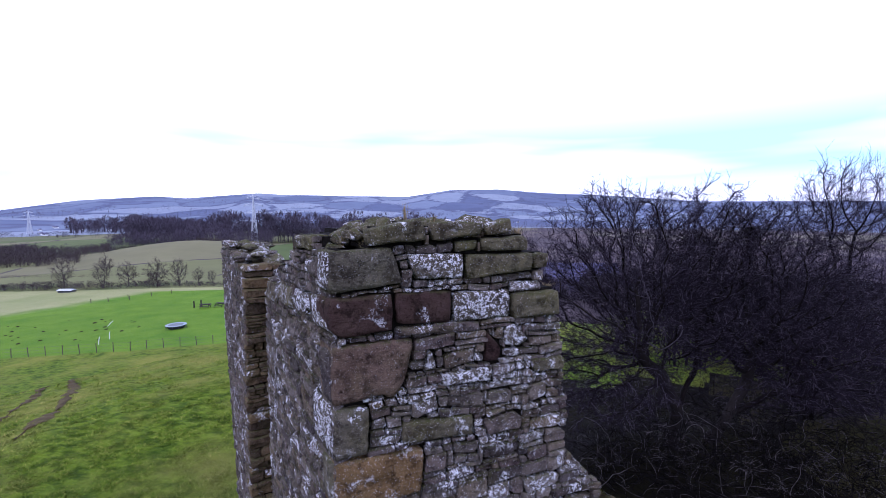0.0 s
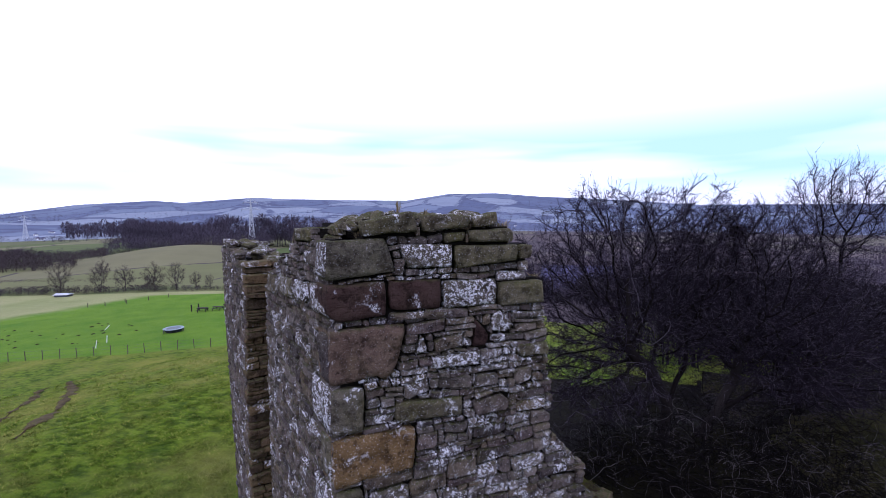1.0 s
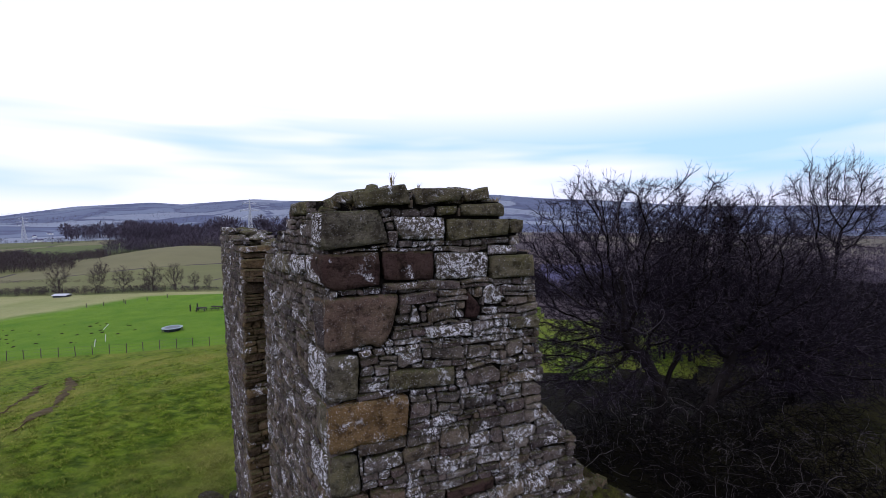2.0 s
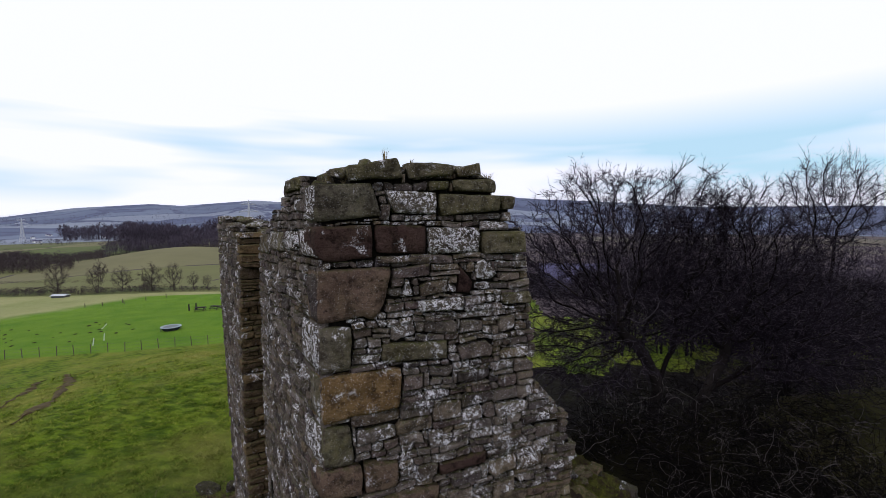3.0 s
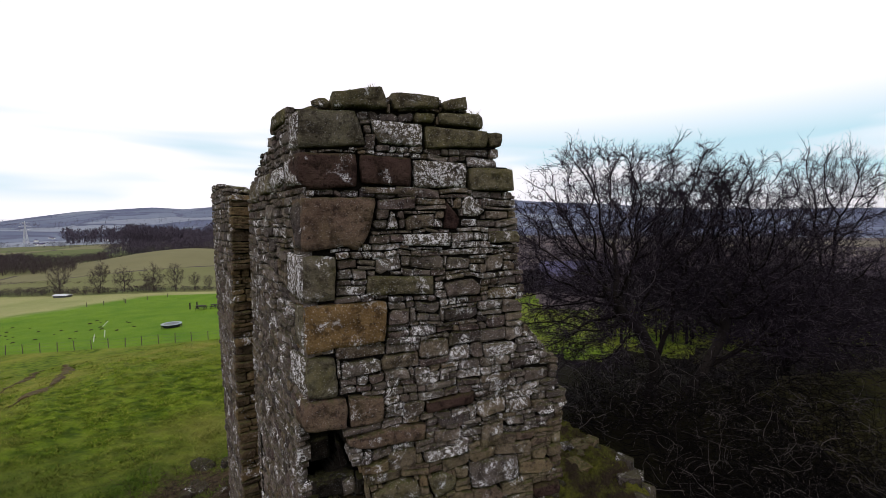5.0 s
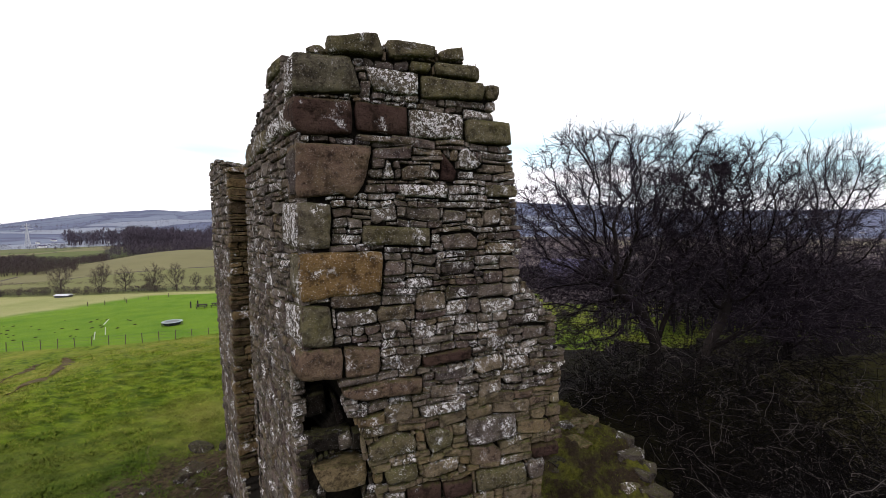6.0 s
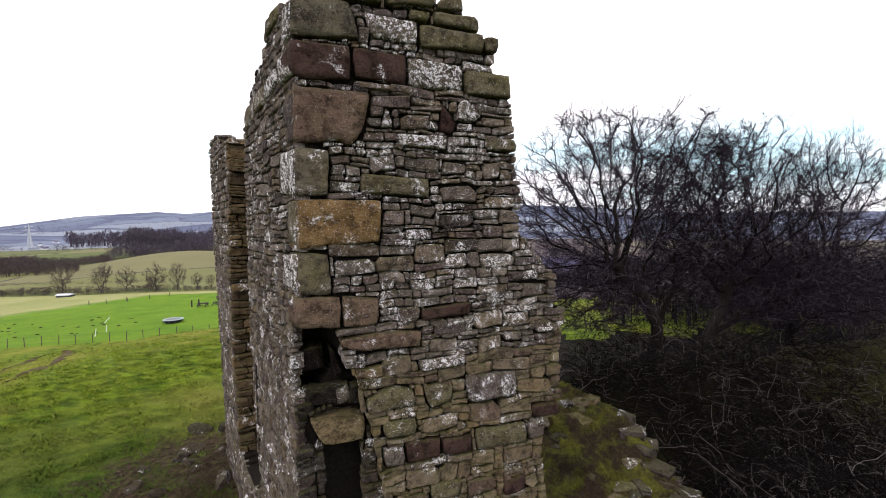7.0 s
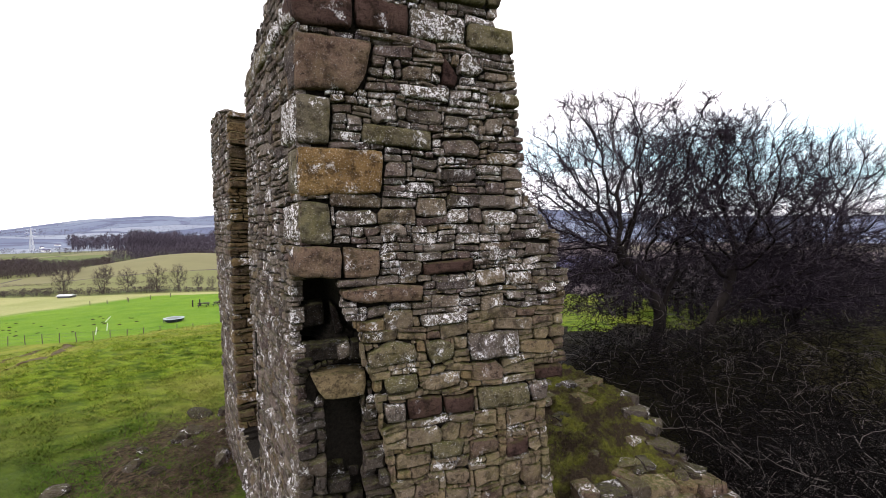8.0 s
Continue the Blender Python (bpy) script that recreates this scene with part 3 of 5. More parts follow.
            if start is not None and (not ok or abs(lo[col] - lo[start]) > 3 or abs(hi[col] - hi[start]) > 3):
                a, b = int(np.median(lo[start:col])), int(np.median(hi[start:col]))
                cut(start, col, r0 + a, r0 + b)
                start = None
            if ok and start is None:
                start = col
    return stones


def lay(stones, axis, out, wall, material, seed, near=None, depth=0.2, sink=None, joint=0.015, most=300, amount=1.0, uneven=1.0):
    """Lays the stones in the wall: those that near() picks as parts, the rest as one joined part."""
    rnd = random.Random(seed)
    picked, verts, faces, n = 0, [], [], 0
    ax, ou = np.array(axis), np.array(out)
    for s, z, w, h in stones:
        proud = uneven * rnd.choice((rnd.uniform(-0.012, 0.014), rnd.uniform(-0.034, 0.03))) - (sink(s, z) if sink else 0)
        d = min(depth, 0.6 * max(w, h) + 0.05)
        v, f = rough_stone(rnd, s, z, w, h, d, joint, amount, uneven)
        p = np.array(CORNER) + v[:, 0, None] * ax + (proud + v[:, 1, None]) * ou
        p[:, 2] += v[:, 2]
        if near and picked < most and near(s, z):
            at = p.mean(0)
            ob = mesh_object("stone", p - at, f, material, wall)
            ob.location = at
            picked += 1
            continue
        verts.append(p)
        faces += [tuple(i + n for i in q) for q in f]
        n += len(v)
    if verts:
        mesh_object("rubble", np.concatenate(verts), faces, material, wall, "", "stuff")


def scattered(outline, blocked, seed, count, w_range, h_range, z_range=(-99, 99)):
    """Larger stones dropped at random into an outline, clear of one another and of the blocked polygons: rectangles as pack() returns them."""
    rnd = random.Random(seed)
    xs, zs = [p[0] for p in outline], [p[1] for p in outline]
    got = []
    boxes = [(min(p[0] for p in q), max(p[0] for p in q), min(p[1] for p in q), max(p[1] for p in q)) for q in blocked]
    for _ in range(count * 12):
        if len(got) >= count:
            break
        w, h = rnd.uniform(*w_range), rnd.uniform(*h_range)
        s, z = rnd.uniform(min(xs), max(xs)), rnd.uniform(max(min(zs), z_range[0]), min(max(zs), z_range[1]))
        b = (s - w / 2, s + w / 2, z - h / 2, z + h / 2)
        px, pz = np.array([b[0] - 0.05, b[1] + 0.05, b[0] - 0.05, b[1] + 0.05, s]), np.array([b[2], b[2], b[3], b[3], z])
        if not inside(outline, px, pz).all():
            continue
        if any(b[0] < o[1] and b[1] > o[0] and b[2] < o[3] and b[3] > o[2] for o in boxes):
            continue
        boxes.append((b[0] - 0.03, b[1] + 0.03, b[2] - 0.03, b[3] + 0.03))
        got.append((s, z, w, h))
    return got


def corners_of(stones):
    return [[(s - w / 2, z - h / 2), (s + w / 2, z - h / 2), (s + w / 2, z + h / 2), (s - w / 2, z + h / 2)] for s, z, w, h in stones]


def block(name, poly, axis, out, wall, material, seed, depth=0.3, proud=0.015, sink=0.0, bulge=0.02, label="", shear=0.0):
    """One large dressed stone: a polygon on the face with worn edges and an uneven front."""
    rnd = random.Random(seed)
    cx, cz = sum(p[0] for p in poly) / len(poly), sum(p[1] for p in poly) / len(poly)
    ring = []
    for (x1, z1), (x2, z2) in zip(poly, poly[1:] + poly[:1]):
        n = max(2, int(math.hypot(x2 - x1, z2 - z1) / 0.11))
        for i in range(n):
            t = i / n
            x, z = x1 + (x2 - x1) * t, z1 + (z2 - z1) * t
            pull = 0.018 if i == 0 else 0.004
            dx, dz = cx - x, cz - z
            ln = math.hypot(dx, dz)
            j = rnd.uniform(-0.006, 0.010) + pull
            ring.append((x + dx / ln * j, z + dz / ln * j))
    n = len(ring)
    rings = [(1.0, -depth), (1.0, -0.045), (0.985, -0.014), (0.94, 0.0), (0.82, 0.6 * bulge), (0.66, bulge), (0.48, bulge), (0.3, bulge), (0.14, bulge)]
    verts = []
    for k, (f, d) in enumerate(rings):
        for x, z in ring:
            jit = rnd.uniform(-0.003, 0.003)
            if k > 0:
                px, pz = cx + (x - cx) * f, cz + (z - cz) * f
                jit += 0.030 * noise.noise((4.2 * px, seed * 1.7, 6.5 * pz)) + 0.012 * noise.noise((13 * px, seed * 0.9, 19 * pz))
            verts.append(face_point(axis, out, cx + (x - cx) * f + shear * d, proud - sink + d + jit, cz + (z - cz) * f))
    verts.append(face_point(axis, out, cx, proud - sink + bulge, cz))
    faces = []
    for k in range(len(rings) - 1):
        faces += [(k * n + i, k * n + (i + 1) % n, (k + 1) * n + (i + 1) % n, (k + 1) * n + i) for i in range(n)]
    last = (len(rings) - 1) * n
    faces += [(last + i, last + (i + 1) % n, len(rings) * n) for i in range(n)]
    ob = mesh_object(name, verts, faces, material, wall, label)
    ob.data.shade_smooth()
    return ob


def core(name, outline, axis, out, front, back, shear, material, step=0.06, left=0.02):
    """The wall's heart: thin layers that fill the outline, drawn back through the wall; shear slides it along as it goes back."""
    xs = np.arange(min(p[0] for p in outline), max(p[0] for p in outline), 0.01) + 0.005
    zs = [p[1] for p in outline]
    bm = bmesh.new()
    z = min(zs)
    while z < max(zs):
        full = inside(outline, xs, np.full(len(xs), z + step / 2)).astype(int)
        edge = np.diff(np.concatenate([[0], full, [0]]))
        for a, b in zip(np.where(edge == 1)[0], np.where(edge == -1)[0]):
            lo, hi = xs[a] + left, xs[b - 1] - 0.03
            if hi - lo < 0.03:
                continue
            c = [bm.verts.new(face_point(axis, out, s + shear * d, -d, h)) for h in (z, z + step) for s, d in ((lo, front), (hi, front), (hi, back), (lo, back))]
            for q in ((0, 1, 5, 4), (1, 2, 6, 5), (2, 3, 7, 6), (3, 0, 4, 7), (4, 5, 6, 7), (3, 2, 1, 0)):
                bm.faces.new([c[k] for k in q])
        z += step
    return part(name, bm, material, None)


# outline of the front face, from the foot of the broken corner upwards and round the broken right end
FRONT_TOP = [(0.0, 7.7), (0.33, 7.74), (0.38, 7.92), (1.0, 8.03), (1.12, 7.96), (1.8, 7.99), (1.86, 7.93), (2.2, 8.03), (2.23, 7.84), (2.46, 7.82), (2.47, 7.61), (2.76, 7.6)]
FRONT_RIGHT = [(2.75, 7.38), (2.68, 7.36), (2.70, 7.10), (2.94, 7.09), (2.95, 6.74), (2.99, 6.70), (3.02, 6.2), (3.02, 5.98), (3.05, 5.72), (3.15, 5.55), (3.14, 5.36), (3.08, 5.2),
               (3.07, 4.86), (3.17, 4.76), (3.36, 4.55), (3.50, 4.44), (3.56, 4.3), (3.72, 4.22), (3.72, 3.96), (3.70, 3.72), (3.90, 3.66), (3.91, 3.42), (3.82, 3.38), (3.82, 2.94), (3.84, 2.24), (3.76, 2.2), (3.75, 2.02), (3.54, 2.0),
               (3.50, 1.7), (3.47, 1.5), (3.55, 0.95), (3.62, 0.4), (3.72, -0.3), (3.75, FOOT)]
FRONT_LOW = [(1.25, FOOT), (1.12, 0.6), (1.0, 1.3), (0.9, 2.0), (0.84, 2.3), (0.70, 2.62), (0.74, 2.9), (0.52, 3.15), (0.44, 3.4), (0.42, 3.66), (-0.02, 3.68)]
FRONT = [(-0.02, 3.7)] + FRONT_TOP + FRONT_RIGHT + FRONT_LOW[:-1]
BACK = [(0.0, 3.66), (0.47, 3.62), (0.5, 3.1), (0.3, 2.75), (0.0, 2.72), (0.0, FOOT), (0.36, FOOT), (0.37, 2.12), (0.83, 2.06), (0.86, FOOT)] + [(s - 0.06, z) for s, z in FRONT_RIGHT[::-1]] + [(s, z - 0.06) for s, z in FRONT_TOP[::-1]]

BACK_DEEP = [(0.0, 2.72)] + BACK[5:]
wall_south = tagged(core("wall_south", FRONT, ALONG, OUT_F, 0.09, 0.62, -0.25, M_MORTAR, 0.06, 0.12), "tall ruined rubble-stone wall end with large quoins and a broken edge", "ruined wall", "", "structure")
# The deepest cores are unseen: added to keep light out of hole and slit.
for made in (core("wall_backing", [(0.0, FOOT), (0.30, FOOT), (0.31, 2.1), (0.3, 2.6), (0.05, 2.7)], ALONG, OUT_F, 0.46, 0.62, -0.25, M_MORTAR), core("wall_backing", BACK, ALONG, OUT_F, 0.60, 1.15, -0.25, M_MORTAR, 0.06, 0.12), core("wall_backing", BACK_DEEP, ALONG, OUT_F, 1.15, 1.8, -0.25, M_MORTAR, 0.06, 0.12), core("wall_backing", [(0.0, FOOT), (0.36, FOOT), (0.37, 2.12), (0.83, 2.06), (0.86, FOOT), (3.3, FOOT), (3.1, 2.5), (0.0, 2.5)], ALONG, OUT_F, 1.78, 2.8, -0.25, M_MORTAR, 0.06, 0.12), core("wall_backing", [(0.0, FOOT), (3.0, FOOT), (3.0, 2.5), (0.0, 2.5)], ALONG, OUT_F, 2.78, 2.9, -0.25, M_MORTAR, 0.06, 0.0)):
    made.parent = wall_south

BIG = [
    ("quoin", [(0.0, 7.71), (0.69, 7.74), (0.81, 7.31), (0.0, 7.24)], M_QUOIN, 0.03),
    ("quoin", [(-0.03, 7.2), (0.68, 7.21), (0.69, 6.79), (0.1, 6.74), (-0.02, 6.84)], M_PURPLE, 0.03),
    ("quoin", [(0.0, 6.65), (0.6, 6.67), (0.92, 6.67), (0.9, 6.5), (0.82, 6.15), (0.67, 5.97), (0.55, 6.03), (0.0, 5.98)], M_RED, 0.04),
    ("quoin", [(0.0, 5.95), (0.4, 5.93), (0.37, 5.35), (0.0, 5.34)], M_QUOIN, 0.02),
    ("quoin", [(0.0, 5.32), (1.05, 5.31), (1.02, 4.77), (0.35, 4.73), (0.0, 4.7)], M_OCHRE, 0.03),
    ("quoin", [(0.0, 4.67), (0.35, 4.65), (0.39, 4.2), (0.36, 4.11), (0.0, 4.14)], M_QUOIN, 0.02),
    ("quoin", [(-0.04, 4.12), (0.49, 4.1), (0.49, 3.69), (-0.04, 3.73)], M_RED, 0.05),
    ("stone", [(0.5, 4.1), (0.97, 4.05), (0.96, 3.69), (0.5, 3.69)], M_RED, 0.04),
    ("capstone", [(0.38, 7.93), (0.95, 8.05), (1.03, 8.05), (1.11, 7.8), (0.4, 7.75)], M_MOSSY, 0.06),
    ("capstone", [(1.13, 8.0), (1.6, 8.02), (1.8, 7.99), (1.8, 7.85), (1.15, 7.79)], M_MOSSY, 0.05),
    ("capstone", [(1.84, 7.96), (2.19, 8.05), (2.22, 7.87), (1.86, 7.83)], M_MOSSY, 0.04),
    ("stone", [(1.77, 7.8), (2.4, 7.83), (2.46, 7.74), (2.45, 7.63), (1.79, 7.65)], M_MOSSY, 0.03),
    ("stone", [(1.44, 7.78), (1.75, 7.79), (1.73, 7.66), (1.45, 7.64)], M_MOSSY, 0.01),
    ("stone", [(0.85, 7.65), (1.57, 7.63), (1.55, 7.33), (0.95, 7.35)], M_PALE, 0.03),
    ("stone", [(1.59, 7.61), (2.52, 7.6), (2.52, 7.38), (1.59, 7.31)], M_MOSSY, 0.03),
    ("stone", [(2.54, 7.6), (2.76, 7.59), (2.75, 7.39), (2.54, 7.38)], M_MOSSY, 0.02),
    ("stone", [(0.71, 7.21), (1.41, 7.19), (1.39, 6.8), (0.72, 6.84)], M_PURPLE, 0.02),
    ("stone", [(1.42, 7.16), (2.2, 7.15), (2.19, 6.8), (1.43, 6.8)], M_PALE, 0.02),
    ("stone", [(2.23, 7.09), (2.93, 7.09), (2.95, 6.77), (2.23, 6.77)], M_MOSSY, 0.04),
    ("stone", [(0.72, 6.8), (1.5, 6.76), (1.5, 6.69), (0.72, 6.71)], M_RUBBLE, 0.02),
    ("stone", [(1.11, 6.51), (1.2, 6.4), (1.21, 6.24), (1.04, 6.24)], M_PALE, 0.0),
    ("stone", [(1.88, 6.65), (2.13, 6.37), (2.05, 6.21), (1.85, 6.24)], M_PURPLE, -0.03),
    ("stone", [(2.25, 6.73), (2.49, 6.48), (2.36, 6.39), (2.12, 6.42), (2.12, 6.63)], M_PALE, 0.01),
    ("stone", [(2.54, 6.2), (3.02, 6.2), (3.02, 6.02), (2.56, 6.03)], M_MOSSY, 0.04),
    ("stone", [(1.25, 6.18), (1.96, 6.19), (1.96, 6.0), (1.27, 6.03)], M_PALE, 0.02),
    ("stone", [(0.77, 5.65), (1.7, 5.6), (1.7, 5.35), (0.76, 5.4)], M_MOSSY, 0.02),
    ("stone", [(0.46, 3.54), (1.0, 3.6), (1.56, 3.54), (1.54, 3.35), (0.72, 3.36), (0.47, 3.45)], M_RED, 0.05),
    ("stone", [(0.78, 2.7), (1.1, 2.84), (1.43, 2.76), (1.46, 2.53), (0.8, 2.5)], M_MOSSY, 0.03),
    ("stone", [(1.55, 2.75), (1.8, 2.8), (2.0, 2.7), (1.98, 2.5), (1.66, 2.44)], M_MOSSY, 0.02),
    ("stone", [(2.21, 2.83), (3.01, 2.81), (3.03, 2.43), (2.25, 2.43)], M_RUBBLE, 0.03),
    ("stone", [(0.98, 2.36), (1.46, 2.37), (1.46, 2.12), (1.02, 2.13)], M_MOSSY, 0.02),
    ("stone", [(0.98, 2.0), (1.28, 1.97), (1.29, 1.72), (1.02, 1.73)], M_RUBBLE, 0.02),
    ("stone", [(1.3, 2.04), (1.81, 2.01), (1.81, 1.74), (1.32, 1.73)], M_PURPLE, 0.02),
    ("stone", [(1.83, 1.98), (2.29, 1.97), (2.29, 1.71), (1.84, 1.73)], M_PURPLE, 0.02),
    ("stone", [(2.34, 2.03), (3.18, 1.99), (3.2, 1.68), (2.36, 1.72)], M_MOSSY, 0.03),
    ("stone", [(3.27, 2.22), (3.76, 2.23), (3.76, 2.03), (3.29, 2.04)], M_PURPLE, 0.04),
    ("stone", [(3.22, 1.98), (3.52, 1.98), (3.5, 1.72), (3.24, 1.7)], M_RUBBLE, 0.03),
    ("stone", [(1.65, 1.36), (2.14, 1.34), (2.1, 1.1), (1.66, 1.12)], M_MOSSY, 0.02),
    ("stone", [(2.8, 1.14), (3.17, 1.2), (3.18, 0.94), (2.8, 0.92)], M_PURPLE, 0.02),
    ("stone", [(1.5, 3.14), (2.2, 3.16), (2.2, 3.0), (1.52, 2.98)], M_RUBBLE, 0.02),
    ("stone", [(1.55, 3.84), (2.3, 3.9), (2.3, 3.72), (1.56, 3.68)], M_PURPLE, 0.01),
]
blocked = []
for k, (kind, poly, material, proud) in enumerate(BIG):
    corner_stone = kind == "quoin"
    block(kind, poly, ALONG, OUT_F, wall_south, material, 100 + k, 0.42 if corner_stone else 0.26, proud, 0.0, 0.02, "", 0.25 if corner_stone else 0.0)
    cx, cz = sum(p[0] for p in poly) / len(poly), sum(p[1] for p in poly) / len(poly)
    blocked.append([(cx + (x - cx) * 1.015, cz + (z - cz) * 1.02) for x, z in poly])

large_fill = scattered(FRONT, blocked, 51, 46, (0.30, 0.56), (0.15, 0.24), (3.2, 6.7)) + scattered(FRONT, blocked, 52, 60, (0.34, 0.66), (0.18, 0.32), (FOOT, 3.1))
front_fill = pack(FRONT, blocked + corners_of(large_fill), 5) + large_fill
lay([f for f in front_fill if f[1] > 4.7], ALONG, OUT_F, wall_south, M_RUBBLE, 6, lambda s, z: z > 5.0)
lay([f for f in front_fill if 3.1 < f[1] <= 4.7], ALONG, OUT_F, wall_south, M_MIDDLE, 8, joint=0.011)
lay([f for f in front_fill if f[1] <= 3.1], ALONG, OUT_F, wall_south, M_LOW, 7, joint=0.008, amount=1.3, uneven=0.7)

# the robbed corner under the hole: a set-back pier, a buff lintel and dark loose stones in the hole
SET = 0.36
block("lintel", [(0.07, 2.45), (0.80, 2.43), (0.78, 2.10), (0.50, 2.09), (0.23, 2.11)], ALONG, OUT_F, wall_south, M_BUFF, 300, 0.4, 0.05, SET - 0.14, 0.01, "buff lintel stone over a dark slit")
back_blocked = [[(0.0, 2.06), (0.85, 2.06), (0.85, 2.5), (0.0, 2.5)], [(0.28, FOOT), (0.28, 2.12), (0.74, 2.06), (0.75, FOOT)]]
pier_fill = pack([(-0.10, FOOT), (1.28, FOOT), (1.14, 0.6), (1.02, 1.3), (0.92, 2.0), (0.86, 2.3), (0.73, 2.62), (0.76, 2.9), (0.54, 3.15), (0.46, 3.62), (-0.08, 3.62)], back_blocked[1:] + [[(0.05, 2.05), (0.8, 2.05), (0.8, 2.5), (0.05, 2.5)]], 15, 1.6, 0.14, 0.01, 0.19)
pier_fill = [f for f in pier_fill if f[1] < 2.78 or f[0] > 0.5]
def set_back(s, z):
    return (SET + (0.42 if z > 2.78 else 0.0) + 0.07 * math.sin(7 * s + 9 * z)) * float(1 - smooth(0.66, 1.0, s + 0.05 * (z - 2)))


lay([f for f in pier_fill if f[1] <= 2.4], ALONG, OUT_F, wall_south, M_DARKSTONE, 16, None, 0.2, set_back)
lay([f for f in pier_fill if f[1] > 2.4], ALONG, OUT_F, wall_south, M_SOOT_SHADE, 17, None, 0.2, set_back)


# Loose stones coloured near-black for soot and the hole's shade, except one.
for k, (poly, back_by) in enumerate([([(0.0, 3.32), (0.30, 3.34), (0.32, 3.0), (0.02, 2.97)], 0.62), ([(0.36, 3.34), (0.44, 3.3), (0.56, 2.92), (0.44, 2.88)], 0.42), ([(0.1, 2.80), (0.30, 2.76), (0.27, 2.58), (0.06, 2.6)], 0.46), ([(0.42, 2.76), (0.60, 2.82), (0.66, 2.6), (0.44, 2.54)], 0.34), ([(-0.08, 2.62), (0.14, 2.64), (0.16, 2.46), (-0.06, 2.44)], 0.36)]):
    block("loose_stone", poly, ALONG, OUT_F, wall_south, M_SOOT_SHADE if k != 3 else M_RUBBLE, 320 + k, 0.3, 0.0, back_by, 0.03)

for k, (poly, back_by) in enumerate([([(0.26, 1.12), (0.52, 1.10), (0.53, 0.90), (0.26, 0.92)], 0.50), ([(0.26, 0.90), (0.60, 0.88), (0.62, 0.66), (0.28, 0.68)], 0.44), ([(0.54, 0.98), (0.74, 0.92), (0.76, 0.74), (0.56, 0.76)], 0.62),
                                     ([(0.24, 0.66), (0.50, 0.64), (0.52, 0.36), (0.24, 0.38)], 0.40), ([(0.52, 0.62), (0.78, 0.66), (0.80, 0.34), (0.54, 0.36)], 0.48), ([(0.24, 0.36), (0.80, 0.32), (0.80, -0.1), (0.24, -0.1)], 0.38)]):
    block("loose_stone", poly, ALONG, OUT_F, wall_south, M_DARKSTONE if k % 2 else M_SOOT_SHADE, 340 + k, 0.3, 0.0, back_by, 0.03)

# ---- the side wall: near length, a tall broken gap, and a far pier ----
LEFT = [(0.44, FOOT), (0.42, 2.75), (0.52, 2.8), (0.5, 3.6), (0.36, 3.69), (0.0, 3.72), (0.0, 7.7), (0.5, 7.72), (0.52, 7.86), (1.32, 7.84), (1.38, 7.6), (1.62, 7.58), (1.66, 7.44), (2.1, 7.42), (2.16, 7.32), (2.55, 7.28), (2.62, 7.1), (2.95, 7.05), (3.08, 6.8), (3.3, 6.75),
        (3.22, 6.3), (3.36, 6.0), (3.3, 5.4), (3.42, 4.9), (3.3, 4.4), (3.45, 3.9), (3.32, 3.4), (3.42, 2.8), (3.2, 2.3), (3.22, 1.8), (3.05, 1.3), (3.1, 0.8), (2.9, 0.2), (2.9, FOOT)]
PIER = [(5.3, FOOT), (5.35, 0.4), (5.5, 1.2), (5.6, 2.4), (5.5, 3.8), (5.5, 5.0), (5.3, 6.2), (5.5, 6.7), (5.6, 6.95), (6.0, 7.0), (6.05, 7.2), (6.9, 7.22), (7.0, 7.36), (8.3, 7.4), (8.45, 6.8), (8.5, 5.2), (8.3, 3.9), (8.05, 2.9), (7.8, 1.4), (7.5, 0.0), (7.3, FOOT)]
SILL = [(2.85, FOOT), (5.4, FOOT), (5.4, -0.1), (4.6, -0.35), (3.9, -0.3), (3.2, -0.05), (2.9, 0.1)]
LEFT_CORE = [(0.44, FOOT), (0.42, 2.7), (1.3, 2.75), (1.3, 3.66)] + LEFT[4:]
wall_west = tagged(core("wall_west", LEFT_CORE, SIDE, OUT_S, 0.08, 1.1, 0.0, M_MORTAR), "rubble-stone side wall crusted with white lichen and a tall broken gap", "ruined wall", "", "structure")
for outline in ([(s, min(z, 6.9)) for s, z in PIER], SILL):
    core("wall_backing", outline, SIDE, OUT_S, 0.08, 1.1, 0.0, M_MORTAR).parent = wall_west

side_big = [
    ([(0.03, 7.7), (0.4, 7.7), (0.4, 7.27), (0.03, 7.26)], M_PALE), ([(0.03, 7.2), (0.62, 7.16), (0.62, 6.82), (0.03, 6.8)], M_PALE), ([(0.04, 6.62), (0.38, 6.6), (0.38, 6.04), (0.04, 6.0)], M_SIDE),
    ([(0.04, 5.94), (0.72, 5.97), (0.75, 5.42), (0.04, 5.36)], M_PALE), ([(0.04, 5.3), (0.4, 5.3), (0.4, 4.76), (0.04, 4.72)], M_QUOIN), ([(0.04, 4.66), (0.7, 4.62), (0.7, 4.2), (0.04, 4.16)], M_PALE),
    ([(0.04, 4.1), (0.4, 4.1), (0.4, 3.76), (0.04, 3.74)], M_SIDE), ([(1.5, 7.1), (2.3, 7.1), (2.3, 6.78), (1.5, 6.8)], M_MOSSY), ([(2.35, 7.06), (2.95, 7.02), (3.02, 6.7), (2.4, 6.7)], M_MOSSY),
    ([(0.8, 7.12), (1.4, 7.12), (1.4, 6.84), (0.8, 6.86)], M_PALE), ([(0.6, 7.86), (1.3, 7.84), (1.3, 7.66), (0.6, 7.68)], M_MOSSY),
]
side_blocked = []
for k, (poly, material) in enumerate(side_big):
    block("stone", poly, SIDE, OUT_S, wall_west, material, 400 + k, 0.22, 0.012)
